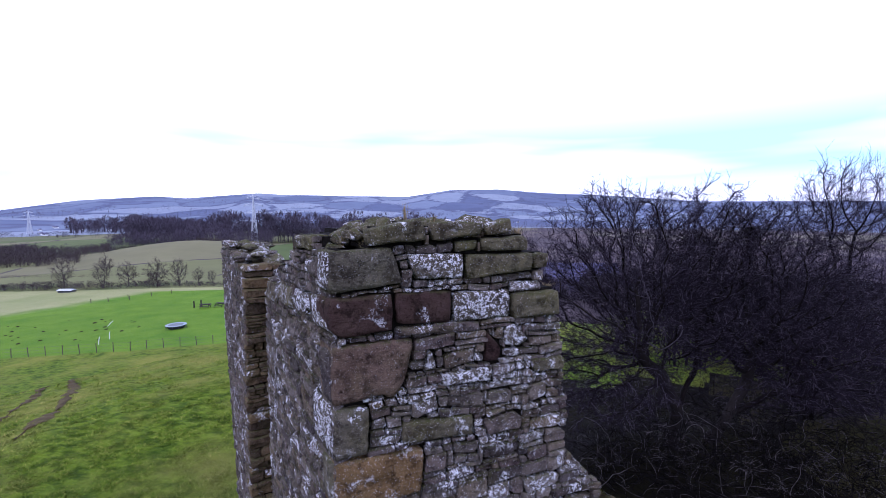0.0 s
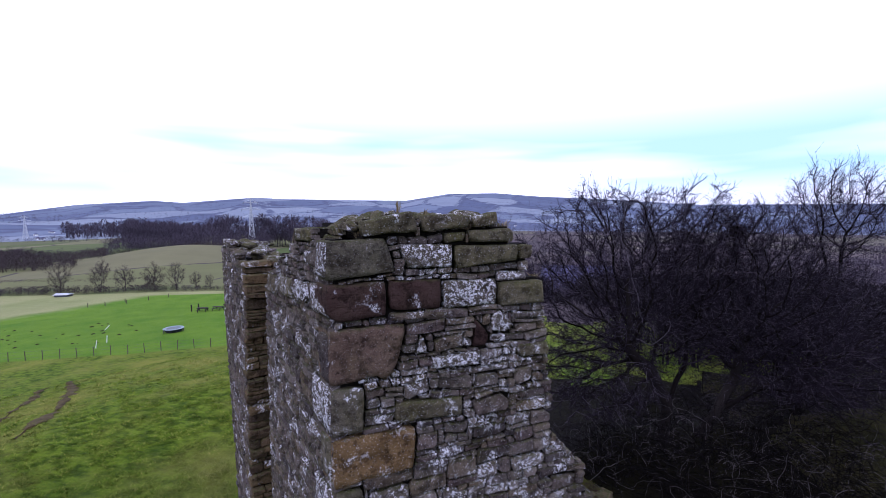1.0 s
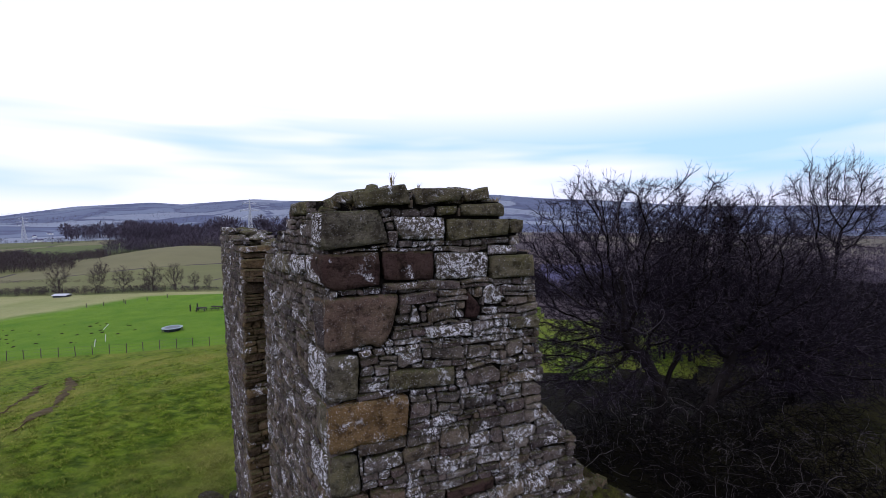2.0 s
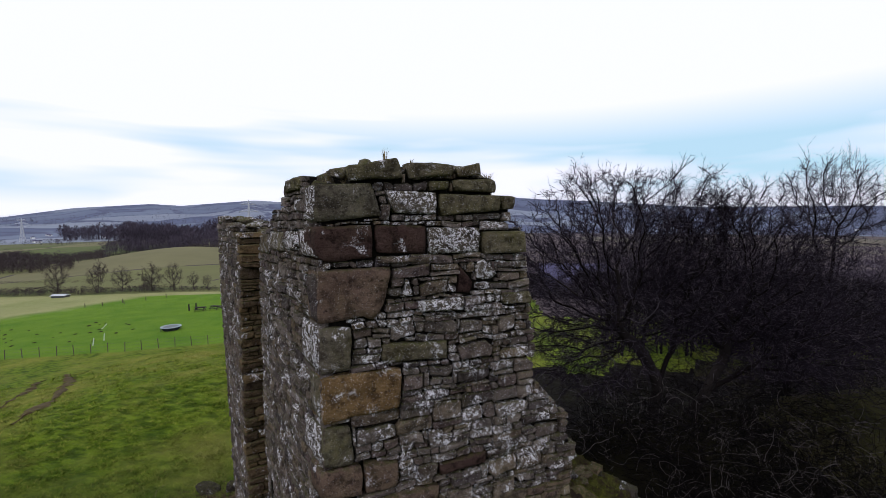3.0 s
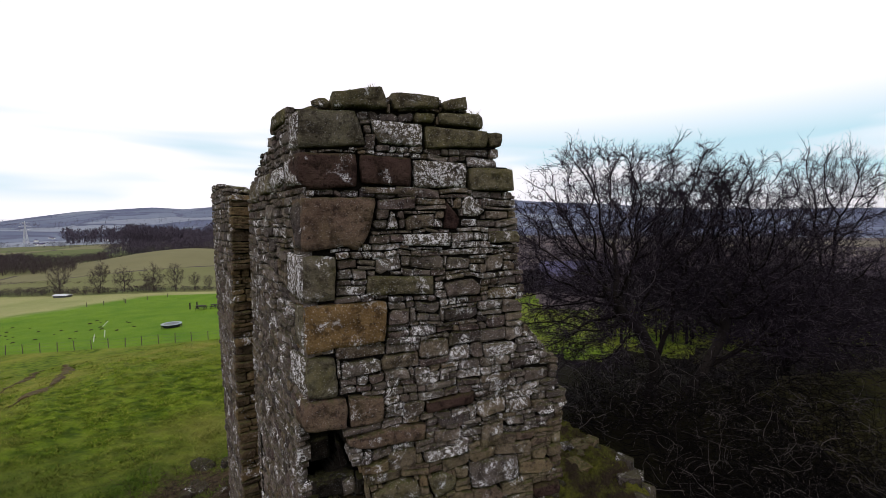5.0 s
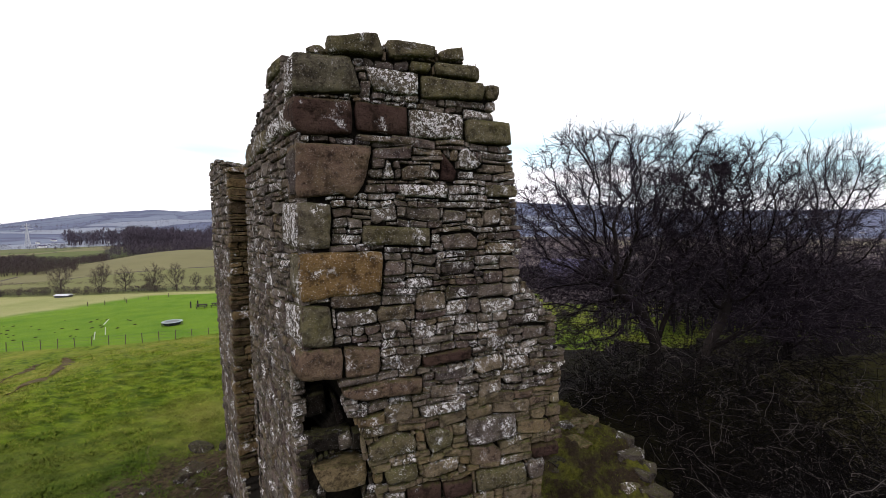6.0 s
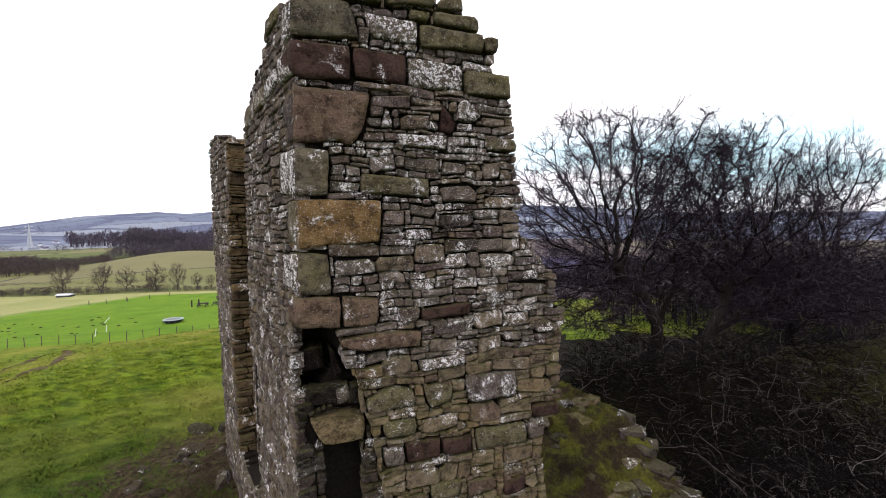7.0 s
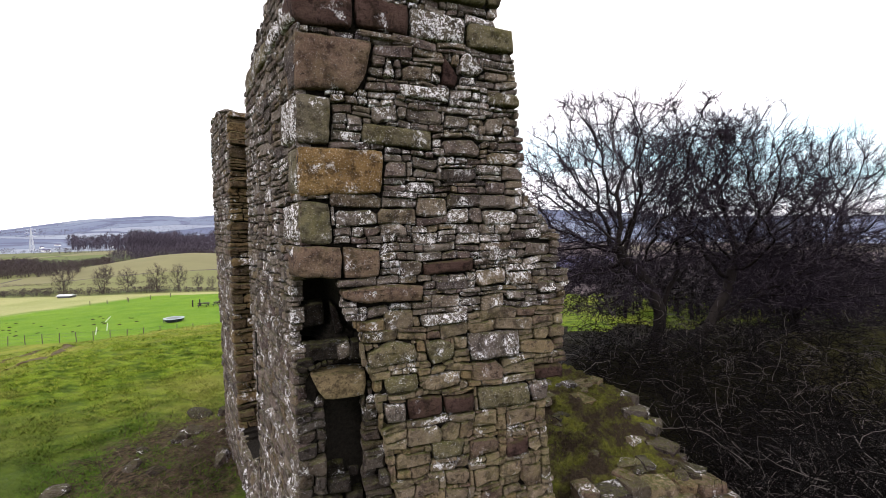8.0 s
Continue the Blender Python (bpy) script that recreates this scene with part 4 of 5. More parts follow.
    side_blocked.append(poly)
side_large = scattered(LEFT, side_blocked, 53, 60, (0.26, 0.5), (0.15, 0.26))
side_fill = pack(LEFT, side_blocked + corners_of(side_large), 21, 1.5, 0.12, 0.01, 0.14) + side_large
lay(side_fill, SIDE, OUT_S, wall_west, M_SIDE, 22, lambda s, z: s < 1.6 and z > 4.2, uneven=0.4)
lay(pack(PIER, [], 23, 1.6, 0.14), SIDE, OUT_S, wall_west, M_SIDE, 24, uneven=0.5)
lay(pack(SILL, [], 25, 2.0, 0.16), SIDE, OUT_S, wall_west, M_SIDE, 26)
# broken ends: the far jamb's toothed courses and the near length's torn edge
INWARD = -OUT_S
tooth = random.Random(3)
steps = [tooth.uniform(-0.07, 0.08) for _ in range(80)]
lay(pack([(0.0, -0.3), (1.1, -0.3), (1.1, 7.0), (0.0, 7.0)], [], 31, 2.4, 0.17), INWARD, -SIDE, wall_west, M_JAMB, 41, None, 0.5,
    lambda s, z: float(np.interp(z, [-0.3, 1.2, 2.4, 5.0, 6.2, 7.0], [5.2, 5.33, 5.43, 5.33, 5.15, 5.4])) + steps[int(z * 6) % 80] )
# loose stones on the wall heads
cap = random.Random(8)


def loose_stone(name, at, size, material, seed, parent=None, label="", category="", group=""):
    rnd = random.Random(seed)
    bm = bmesh.new()
    bmesh.ops.create_icosphere(bm, subdivisions=2, radius=0.5)
    cuts = [(Vector((rnd.gauss(0, 1), rnd.gauss(0, 1), rnd.gauss(0, 1))).normalized(), rnd.uniform(0.26, 0.4)) for _ in range(9)]
    for v in bm.verts:
        for n, d in cuts:
            over = v.co.dot(n) - d
            if over > 0:
                v.co -= n * over
        v.co += Vector((rnd.uniform(-1, 1), rnd.uniform(-1, 1), rnd.uniform(-1, 1))) * 0.012
    ob = part(name, bm, material, parent)
    m = pose(*at, rnd.uniform(-14, 14), rnd.uniform(-14, 14), rnd.uniform(0, 360)) @ Matrix.Diagonal((size[0] * 1.25, size[1] * 1.25, size[2] * 1.35, 1))
    ob.matrix_basis = m
    return tagged(ob, label, category, group)


for k in range(46):
    s = cap.uniform(0.15, 2.6)
    d = cap.uniform(0.25, 1.15)
    z = float(np.interp(s, [p[0] for p in FRONT_TOP], [p[1] for p in FRONT_TOP]))
    loose_stone("capstone", face_point(ALONG, OUT_F, s - 0.25 * d, -d, z - 0.04), (cap.uniform(0.2, 0.42), cap.uniform(0.16, 0.3), cap.uniform(0.1, 0.2)), M_MOSSY, 500 + k, wall_south)
for k in range(74):
    s = cap.uniform(1.3, 3.2) if k < 24 else cap.uniform(5.6, 8.3)
    line = LEFT[8:20] if k < 24 else PIER[8:14]
    z = float(np.interp(s, [p[0] for p in line], [p[1] for p in line]))
    loose_stone("capstone", face_point(SIDE, OUT_S, s, -cap.uniform(0.1, 1.05), z - cap.uniform(0.04, 0.3)), (cap.uniform(0.3, 0.6), cap.uniform(0.22, 0.4), cap.uniform(0.09, 0.15)), M_MOSSY if k % 3 else M_RUBBLE, 600 + k, wall_west)


def tuft(name, at, n, tall, spread, material, seed, label="", category=""):
    """A tuft of blades, each a thin bent strip."""
    rnd = random.Random(seed)
    v, f = [], []
    for _ in range(n):
        a = rnd.uniform(0, 6.283)
        lean = rnd.uniform(0.1, 1.0) * spread
        h = tall * rnd.uniform(0.5, 1.0)
        r0 = rnd.uniform(0, 0.25) * spread
        base = Vector((math.cos(a) * r0, math.sin(a) * r0, 0))
        way_out = Vector((math.cos(a), math.sin(a), 0))
        wide = Vector((-way_out.y, way_out.x, 0)) * 0.004
        p0, p1, p2 = base, base + way_out * lean * 0.35 + UP * h * 0.65, base + way_out * lean + UP * h
        o = len(v)
        v += [p0 - wide, p0 + wide, p1 + wide, p1 - wide, p2]
        f += [(o, o + 1, o + 2, o + 3), (o + 3, o + 2, o + 4)]
    ob = mesh_object(name, v, f, material)
    ob.location = at
    return tagged(ob, label, category)


TUFTS = [(0.2, 0.5, 7.72, 22, 0.28, 0.14), (0.95, 0.4, 8.05, 16, 0.24, 0.10), (1.3, 0.35, 8.0, 14, 0.14, 0.12), (2.42, 0.2, 7.78, 40, 0.20, 0.16), (2.5, 0.3, 7.62, 34, 0.16, 0.18), (2.95, 0.3, 7.06, 40, 0.12, 0.16), (0.42, 0.3, 7.74, 60, 0.12, 0.2)]
for k, (s, d, z, n, tall, spread) in enumerate(TUFTS):
    tuft("grass_tuft", face_point(ALONG, OUT_F, s, -d, z - 0.02), n, tall, spread, M_DRY, 700 + k, "dry straw-coloured grass tuft rooted in the wall head", "grass tuft")
tuft("grass_tuft", face_point(SIDE, OUT_S, 2.0, -0.5, 7.38), 30, 0.16, 0.14, M_DRY, 720, "dry straw-coloured grass tuft rooted in the wall head", "grass tuft")

# ---- the mossy stump of wall beside the ditch ----


def stump_top(x, y):
    ledge = smooth(8.85, 8.97, y + 0.3 * np.sin(2.1 * x)) + smooth(9.9, 10.02, y + 0.35 * np.sin(1.7 * x + 1.0))
    return -0.74 + 0.12 * (y - 7.9) + 0.2 * ledge - 0.05 * (x - 4) + 0.16 * np.abs(wobble(x, y, 1.7)) + 0.12 * np.abs(wobble(x, y, 4.1, 1.0)) + 0.05 * wobble(x, y, 11.0, 2.0) + 0.03 * wobble(x, y, 23.0, 1.0) - 0.12


def build_stump():
    n = 110
    rough = random.Random(40)
    v, f = [], []
    for i in range(n):
        for j in range(n):
            a, b = i / (n - 1), j / (n - 1)
            y = 7.55 + 4.6 * b
            right = np.interp(y, [7.55, 8.2, 8.6, 9.8, 10.4, 11.0, 12.2], [5.75, 5.95, 5.8, 5.65, 5.65, 5.1, 4.2]) + 0.06 * math.sin(y * 9)
            x = 1.9 + (right - 1.9) * a
            y = y + 0.16 * (x - 4.0) * (1 - b)
            edge = min(1 - a, b) if b < 0.5 else 1 - a
            z = float(stump_top(x, y)) + rough.uniform(-0.02, 0.02)
            drop = max(0.0, 1 - edge / 0.045)
            v.append((x + 0.1 * drop, y - (0.12 * drop if b < 0.04 else 0), z - 2.3 * drop ** 1.5))
    f = [(i * n + j, (i + 1) * n + j, (i + 1) * n + j + 1, i * n + j + 1) for i in range(n - 1) for j in range(n - 1)]
    s = Shade("moss_bank", 0.95)
    fine, big = s.noise(20, 6, 0.7), s.noise(1.7, 5, 0.6)
    c = s.mix(s.ranged(big, 0.44, 0.62), (0.050, 0.036, 0.024), (0.135, 0.140, 0.022))
    c = s.mix(s.ranged(fine, 0.35, 0.7), c, s.mix(1.0, c, (0.45, 0.45, 0.4), "MULTIPLY"))
    m = s.done(c, s.math("ADD", fine, big), 1.0, 0.12)
    stump = tagged(mesh_object("wall_stump", v, f, m), "low broken wall stump overgrown with moss and turf", "ruined wall", "", "structure")
    stump.data.shade_smooth()
    rnd = random.Random(41)
    edge_y, edge_x = [7.55, 8.2, 8.6, 9.8, 10.4, 11.0, 12.2], [5.75, 5.95, 5.8, 5.65, 5.65, 5.1, 4.2]
    for row in range(4):
        x, tall = 2.9 + rnd.uniform(0, 0.2), (0.24, 0.34, 0.26, 0.3)[row]
        while x < 5.95:
            w = rnd.uniform(0.3, 0.72)
            cx = x + w / 2
            y = 7.5 + 0.16 * (cx - 4.0)
            z = float(stump_top(cx, 7.6)) - 0.06 - row * 0.29
            bm = bmesh.new()
            box(bm, (w - 0.03, 0.5, tall), (0, 0, 0), None, 0.035)
            for v in bm.verts:
                v.co += Vector((rnd.uniform(-1, 1), rnd.uniform(-1, 1), rnd.uniform(-1, 1))) * 0.022
            ob = part("stone", bm, rnd.choice((M_RED, M_RED, M_LOW, M_LOW, M_DARKSTONE)), stump)
            ob.matrix_basis = pose(cx, y + rnd.uniform(-0.09, 0.09), z, rnd.uniform(-4, 4), rnd.uniform(-4, 4), 9 + rnd.uniform(-6, 6))
            x += w
    # the broken outer edge: slabs at odd angles, half sunk in the moss
    for k in range(15):
        y = 7.8 + 3.3 * k / 15
        x = float(np.interp(y, edge_y, edge_x)) - rnd.uniform(0.05, 0.4)
        bm = bmesh.new()
        box(bm, (rnd.uniform(0.3, 0.75), rnd.uniform(0.25, 0.5), rnd.uniform(0.16, 0.32)), (0, 0, 0), None, 0.03)
        for v in bm.verts:
            v.co += Vector((rnd.uniform(-1, 1), rnd.uniform(-1, 1), rnd.uniform(-1, 1))) * 0.035
        ob = part("stone", bm, M_DARKSTONE, stump)
        ob.matrix_basis = pose(x, y, float(stump_top(x, y)) - rnd.uniform(0.09, 0.2), rnd.uniform(-14, 10), rnd.uniform(-6, 16), rnd.uniform(-50, 40))
    for k in range(12):
        x, y = rnd.uniform(2.9, 5.4), rnd.uniform(7.6, 11.2)
        bm = bmesh.new()
        box(bm, (rnd.uniform(0.3, 0.7), rnd.uniform(0.25, 0.45), rnd.uniform(0.1, 0.18)), (0, 0, 0), None, 0.025)
        for v in bm.verts:
            v.co += Vector((rnd.uniform(-1, 1), rnd.uniform(-1, 1), rnd.uniform(-1, 1))) * 0.03
        ob = part("stone", bm, rnd.choice((M_LOW, M_DARKSTONE, M_LOW)), stump)
        ob.matrix_basis = pose(x, y, float(stump_top(x, y)) - rnd.uniform(0.0, 0.05), rnd.uniform(-8, 8), rnd.uniform(-8, 8), rnd.uniform(0, 180))
    for k in range(6):
        x, y = rnd.uniform(2.9, 5.3), rnd.uniform(7.7, 11.0)
        loose_stone("stone", (x, y, float(stump_top(x, y)) - 0.04), (rnd.uniform(0.3, 0.7), rnd.uniform(0.25, 0.5), rnd.uniform(0.1, 0.18)), rnd.choice((M_DARKSTONE, M_DARKSTONE, M_MOSSY)), 950 + k, stump)


build_stump()


def moss_tufts(count, seed):
    rnd = random.Random(seed)
    v, f = [], []
    for _ in range(count):
        x, y = rnd.uniform(2.6, 5.6), rnd.uniform(7.7, 11.6)
        if x > np.interp(y, [7.55, 8.6, 10.4, 12.2], [5.7, 5.7, 5.5, 4.1]):
            continue
        if math.sin(x * 3.1) + math.sin(y * 2.7 + x) + rnd.gauss(0, 0.6) < 0.2:
            continue
        z = float(stump_top(x, y))
        for _ in range(4):
            a, ln, h = rnd.uniform(0, 6.283), rnd.uniform(0.02, 0.08), rnd.uniform(0.01, 0.045)
            bx, by = x + rnd.gauss(0, 0.03), y + rnd.gauss(0, 0.03)
            o = len(v)
            v += [(bx - 0.006 * math.sin(a), by + 0.006 * math.cos(a), z - 0.03), (bx + 0.006 * math.sin(a), by - 0.006 * math.cos(a), z - 0.03), (bx + ln * math.cos(a), by + ln * math.sin(a), z + h)]
            f.append((o, o + 1, o + 2))
    ob = mesh_object("moss", v, f, M_MOSSBLADE, None, "", "stuff")
    return tagged(ob, "short moss and grass growing on the wall stump", "moss")


moss_tufts(5200, 44)

# ---- trees ----


def unit(v):
    return v / (math.sqrt(v[0] * v[0] + v[1] * v[1] + v[2] * v[2]) + 1e-9)


def units(v):
    return v / (np.linalg.norm(v, axis=-1, keepdims=True) + 1e-9)


def sprays(rng, at, way_out, length, r, points=4, lift=0.12, sway=0.10):
    """Bent twigs, all at once: where they start, which way they go, how long and how thick."""
    t = np.linspace(0, 1, points)[None, :, None]
    m = len(at)
    p = at[:, None] + way_out[:, None] * length[:, None, None] * t
    p = p + (np.sin(np.pi * t) * rng.normal(0, sway, (m, 1, 3)) + np.sin(2 * np.pi * t) * rng.normal(0, sway * 0.6, (m, 1, 3))) * length[:, None, None]
    p[:, :, 2] += lift * length[:, None] * t[:, :, 0] ** 2
    return p, r[:, None] * np.linspace(1.0, 0.45, points)[None]


def crown_points(rng, count, blobs):
    """Points that a crown reaches for: (centre, radii, lowest height, share) for each rounded mass of it, thicker towards its outside."""
    got = []
    for c, rad, floor, share in blobs:
        n = int(count * share * 1.6)
        p = units(rng.normal(0, 1, (n, 3))) * (rng.rand(n, 1) ** 0.42)
        p = p * np.asarray(rad) * (1 + 0.10 * rng.normal(0, 1, (n, 1))) + np.asarray(c)
        got.append(p[p[:, 2] > floor + 0.35 * rng.rand(n)][:int(count * share)])
    return np.concatenate(got)


def grow_tree(name, stems, blobs, seed, count, label, group="", tip_r=0.0105, step=0.22, twigs=4, fine=2, twig_len=(0.18, 0.5), mat_twig=None, mat_bark=None, power=2.1, lift=0.03, wild=0.38):
    """A bare tree grown towards the points of its crown: stems, limbs that fork where the points pull apart, then twigs and fine twigs."""
    rng = np.random.RandomState(seed)
    goal = crown_points(rng, count, blobs)
    pos, parent = [], []
    for path in stems:
        last = -1 if not pos else 0
        path = np.asarray(path, float)
        for a, b in zip(path, path[1:]):
            n = max(1, int(np.linalg.norm(b - a) / step))
            for i in range(n):
                if last == 0 and i == 0 and a is path[0]:
                    continue
                pos.append(a + (b - a) * (i / n) + (rng.normal(0, 0.03, 3) if last > 0 else 0))
                parent.append(last)
                last = len(pos) - 1
        pos.append(path[-1])
        parent.append(last)
    best, owner = np.full(len(goal), 1e9), np.zeros(len(goal), int)
    alive = np.ones(len(goal), bool)
    kids = [0] * 60000
    fresh = 0
    for _ in range(120):
        new_pos = np.array(pos[fresh:])
        for k, q in enumerate(new_pos):
            d = ((goal - q) ** 2).sum(1)
            near = d < best
            best[near], owner[near] = d[near], fresh + k
        fresh = len(pos)
        alive &= best > (1.5 * step) ** 2
        if not alive.any() or len(pos) > 12000:
            break
        pull = {}
        for g, o in zip(goal[alive], owner[alive]):
            pull.setdefault(o, []).append(g)
        grew = False
        for o, targets in pull.items():
            if kids[o] >= 3:
                continue
            way_out = units(np.array(targets) - pos[o]).mean(0)
            way_out = unit(unit(way_out) + rng.normal(0, wild, 3) + np.array((0, 0, 0.02)))
            pos.append(pos[o] + way_out * step)
            parent.append(o)
            kids[o] += 1
            grew = True
        if not grew:
            break
    pos = np.array(pos)
    n = len(pos)
    parent = np.array(parent)
    area = np.zeros(n)
    main = np.full(n, -1)
    for i in range(n - 1, -1, -1):
        if area[i] == 0:
            area[i] = tip_r ** power
        if parent[i] >= 0:
            area[parent[i]] += area[i]
            if main[parent[i]] < 0 or area[i] > area[main[parent[i]]]:
                main[parent[i]] = i
    r = area ** (1 / power)
    soft = pos.copy()
    for i in range(n):
        if main[i] >= 0 and parent[i] >= 0:
            soft[i] = 0.5 * pos[i] + 0.25 * (pos[parent[i]] + pos[main[i]])
    wood, thin = Tubes(), Tubes()
    for i in range(n):
        if parent[i] >= 0 and main[parent[i]] == i:
            continue
        chain = [i]
        while main[chain[-1]] >= 0:
            chain.append(main[chain[-1]])
        path, rad = soft[chain], r[chain].copy()
        if parent[i] >= 0:
            path, rad = np.concatenate([soft[parent[i]][None], path]), np.concatenate([[rad[0]], rad])
        else:
            rad[:3] *= (1.5, 1.25, 1.08)
        if len(path) < 2:
            continue
        rad[-1] *= 0.6
        big = rad[0] > 0.026
        (wood if big else thin).add(path, rad, 9 if rad[0] > 0.09 else (6 if rad[0] > 0.04 else (5 if big else 3)))
    # twigs on all thin wood, most on the outermost
    slim = np.where((r < tip_r * 3.4) & (parent >= 0))[0]
    root = np.repeat(slim, np.where(main[slim] < 0, twigs + 1, twigs))
    m = len(root)
    along = units(pos[root] - pos[parent[root]])
    at = pos[root] + (pos[parent[root]] - pos[root]) * rng.rand(m, 1) * 0.9
    middle = goal.mean(0)
    way_out = units(along * 0.6 + units(at - middle) * 0.35 + rng.normal(0, 0.62, (m, 3)))
    length = rng.uniform(*twig_len, m)
    p, pr = sprays(rng, at, way_out, length, np.full(m, tip_r * 0.85), 3, lift)
    thin.add_many(p, pr, 3)
    if fine:
        root = np.repeat(np.arange(m), fine)
        f = len(root)
        start = p[root, 1] + (p[root, 2] - p[root, 1]) * rng.rand(f, 1)
        w2 = units(way_out[root] * 0.8 + rng.normal(0, 0.5, (f, 3)))
        q, qr = sprays(rng, start, w2, length[root] * rng.uniform(0.35, 0.75, f), np.full(f, tip_r * 0.6), 2, lift)
        thin.add_many(q, qr, 3)
    tree = tagged(new(name), label, "tree", group)
    wood.make("trunk", mat_bark or M_BARK, tree)
    thin.make("crown", mat_twig or M_TWIG, tree)
    return tree


thorn = "bare thorn tree with a wide tangled crown on the ditch bank"
grow_tree("thorn_tree", [[(7.75, 13.9, 0.0), (8.0, 13.9, 1.3), (8.3, 14.0, 2.2)], [(7.75, 13.9, 0.0), (8.0, 13.9, 1.3), (7.4, 13.8, 2.5), (6.5, 13.8, 3.4)]],
          [((6.2, 14.2, 5.7), (3.4, 2.6, 3.4), 2.6, 0.44), ((8.6, 14.4, 6.0), (2.6, 2.4, 3.0), 2.6, 0.26), ((5.2, 13.5, 2.9), (2.4, 1.8, 1.7), 1.2, 0.30)], 61, 3500, thorn)
grow_tree("thorn_tree", [[(9.3, 14.2, 0.0), (10.0, 14.3, 0.9), (10.7, 14.4, 2.2), (10.9, 14.5, 3.0)], [(9.3, 14.2, 0.0), (10.0, 14.3, 0.9), (11.6, 14.2, 1.9)]],
          [((10.7, 14.6, 5.4), (3.0, 2.6, 3.1), 2.2, 0.66), ((12.4, 13.9, 2.8), (2.3, 1.7, 1.6), 1.1, 0.34)], 62, 2900, thorn)
grow_tree("thorn_tree", [[(14.0, 15.6, 0.0), (14.1, 15.6, 1.2), (14.4, 15.6, 2.2)], [(14.0, 15.6, 0.0), (13.6, 15.4, 1.6)]],
          [((14.5, 15.6, 3.3), (3.5, 2.6, 2.8), 0.7, 1.0)], 63, 1900, "bare thorn tree behind brambles on the ditch bank", "", 0.010)
grow_tree("ash_tree", [[(32.4, 34.0, -1.3), (31.9, 34.0, 2.0), (31.7, 34.0, 4.4)], [(32.4, 34.0, -1.3), (33.0, 34.1, 2.4), (33.2, 34.2, 4.8)]],
          [((32.7, 34.0, 8.0), (4.3, 3.8, 4.1), 4.0, 1.0)], 64, 620, "tall bare ash tree with two stems", "", 0.019, 0.45, 4, 1, (0.5, 1.1), None, None, 2.3, 0.25, 0.24)

# nest of sticks in the thorn tree
nest = Tubes()
nr = random.Random(70)
for _ in range(170):
    a = np.array([10.15 + nr.gauss(0, 0.15), 14.0 + nr.gauss(0, 0.14), 7.35 + nr.gauss(0, 0.13)])
    d = unit(np.array([nr.gauss(0, 1), nr.gauss(0, 1), nr.gauss(0, 0.5)])) * nr.uniform(0.2, 0.4)
    nest.add(np.array([a - d / 2, a + np.array([0, 0, 0.02]), a + d / 2]), [0.012, 0.012, 0.008], 3)
tagged(nest.make("nest", M_BARK), "dark nest of sticks high in the thorn tree", "nest")

# ---- brambles in the ditch ----


def brambles(count, xs, ys, rise, seed, r=0.010, curl=0.45, shoots=2, clear=True):
    """Arching canes with side shoots, each cane a wandering curve that rises, bends over and falls."""
    rng = np.random.RandomState(seed)
    x, y = rng.uniform(*xs, count), rng.uniform(*ys, count)
    if clear:
        ok = ~((x > 1.5) & (x < 6.6) & (y > 6.3) & (y < 12.3))
        x, y = x[ok], y[ok]
    m = len(x)
    ground_z = height(x, y)
    z = ground_z + rng.rand(m) ** 1.6 * rise * 0.75
    turn, climb = rng.uniform(0, 6.283, m), rng.uniform(0.1, 1.3, m)
    bend, sag, step = rng.normal(0, curl, m), rng.uniform(0.1, 0.42, m), rng.uniform(0.13, 0.28, m)
    p = np.stack([x, y, z], 1)
    path = [p]
    for _ in range(6):
        turn = turn + bend + rng.normal(0, 0.35, m)
        climb = climb - sag + rng.normal(0, 0.3, m)
        p = p + step[:, None] * np.stack([np.cos(turn) * np.cos(climb), np.sin(turn) * np.cos(climb), 0.9 * np.sin(climb)], 1)
        p[:, 2] = np.maximum(p[:, 2], ground_z - 0.02)
        path.append(p)
    path = np.stack(path, 1)
    t = Tubes()
    t.add_many(path, np.full((m, 1), r) * rng.uniform(0.7, 1.3, (m, 1)) * np.linspace(1, 0.5, 7)[None], 3)
    if shoots:
        root = np.repeat(np.arange(m), shoots)
        k = rng.randint(2, 7, len(root))
        along = units(path[root, k] - path[root, k - 1])
        q, qr = sprays(rng, path[root, k], units(along + rng.normal(0, 0.6, (len(root), 3)) + np.array((0, 0, 0.25))), rng.uniform(0.15, 0.5, len(root)), np.full(len(root), r * 0.6), 3, 0.05, 0.16)
        t.add_many(q, qr, 3)
    return t


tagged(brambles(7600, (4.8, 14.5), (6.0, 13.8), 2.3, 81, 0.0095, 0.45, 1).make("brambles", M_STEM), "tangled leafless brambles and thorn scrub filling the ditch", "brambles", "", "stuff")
tagged(brambles(3000, (15, 36), (9, 26), 4.4, 82, 0.017, 0.3, 0).make("thicket", M_THICKET), "bare purple-brown thicket beyond the brambles", "thicket", "", "stuff")
tagged(brambles(1300, (3.6, 21), (12.8, 16.4), 1.1, 85, 0.008, 0.45, 1).make("scrub", M_THICKET), "low bare thorn scrub along the top of the bank", "scrub", "", "stuff")
tagged(brambles(2000, (11.5, 26), (16, 22), 2.6, 86, 0.011, 0.35, 0).make("scrub", M_THICKET), "bare purple-brown scrub behind the thorn trees", "scrub", "", "stuff")
tagged(brambles(260, (-6.0, -4.6), (7.6, 11.6), 0.35, 83, 0.005).make("dead_stems", M_WEED), "dead weed stems at the wall foot", "weeds", "", "stuff")
# ---- grass on the mound ----


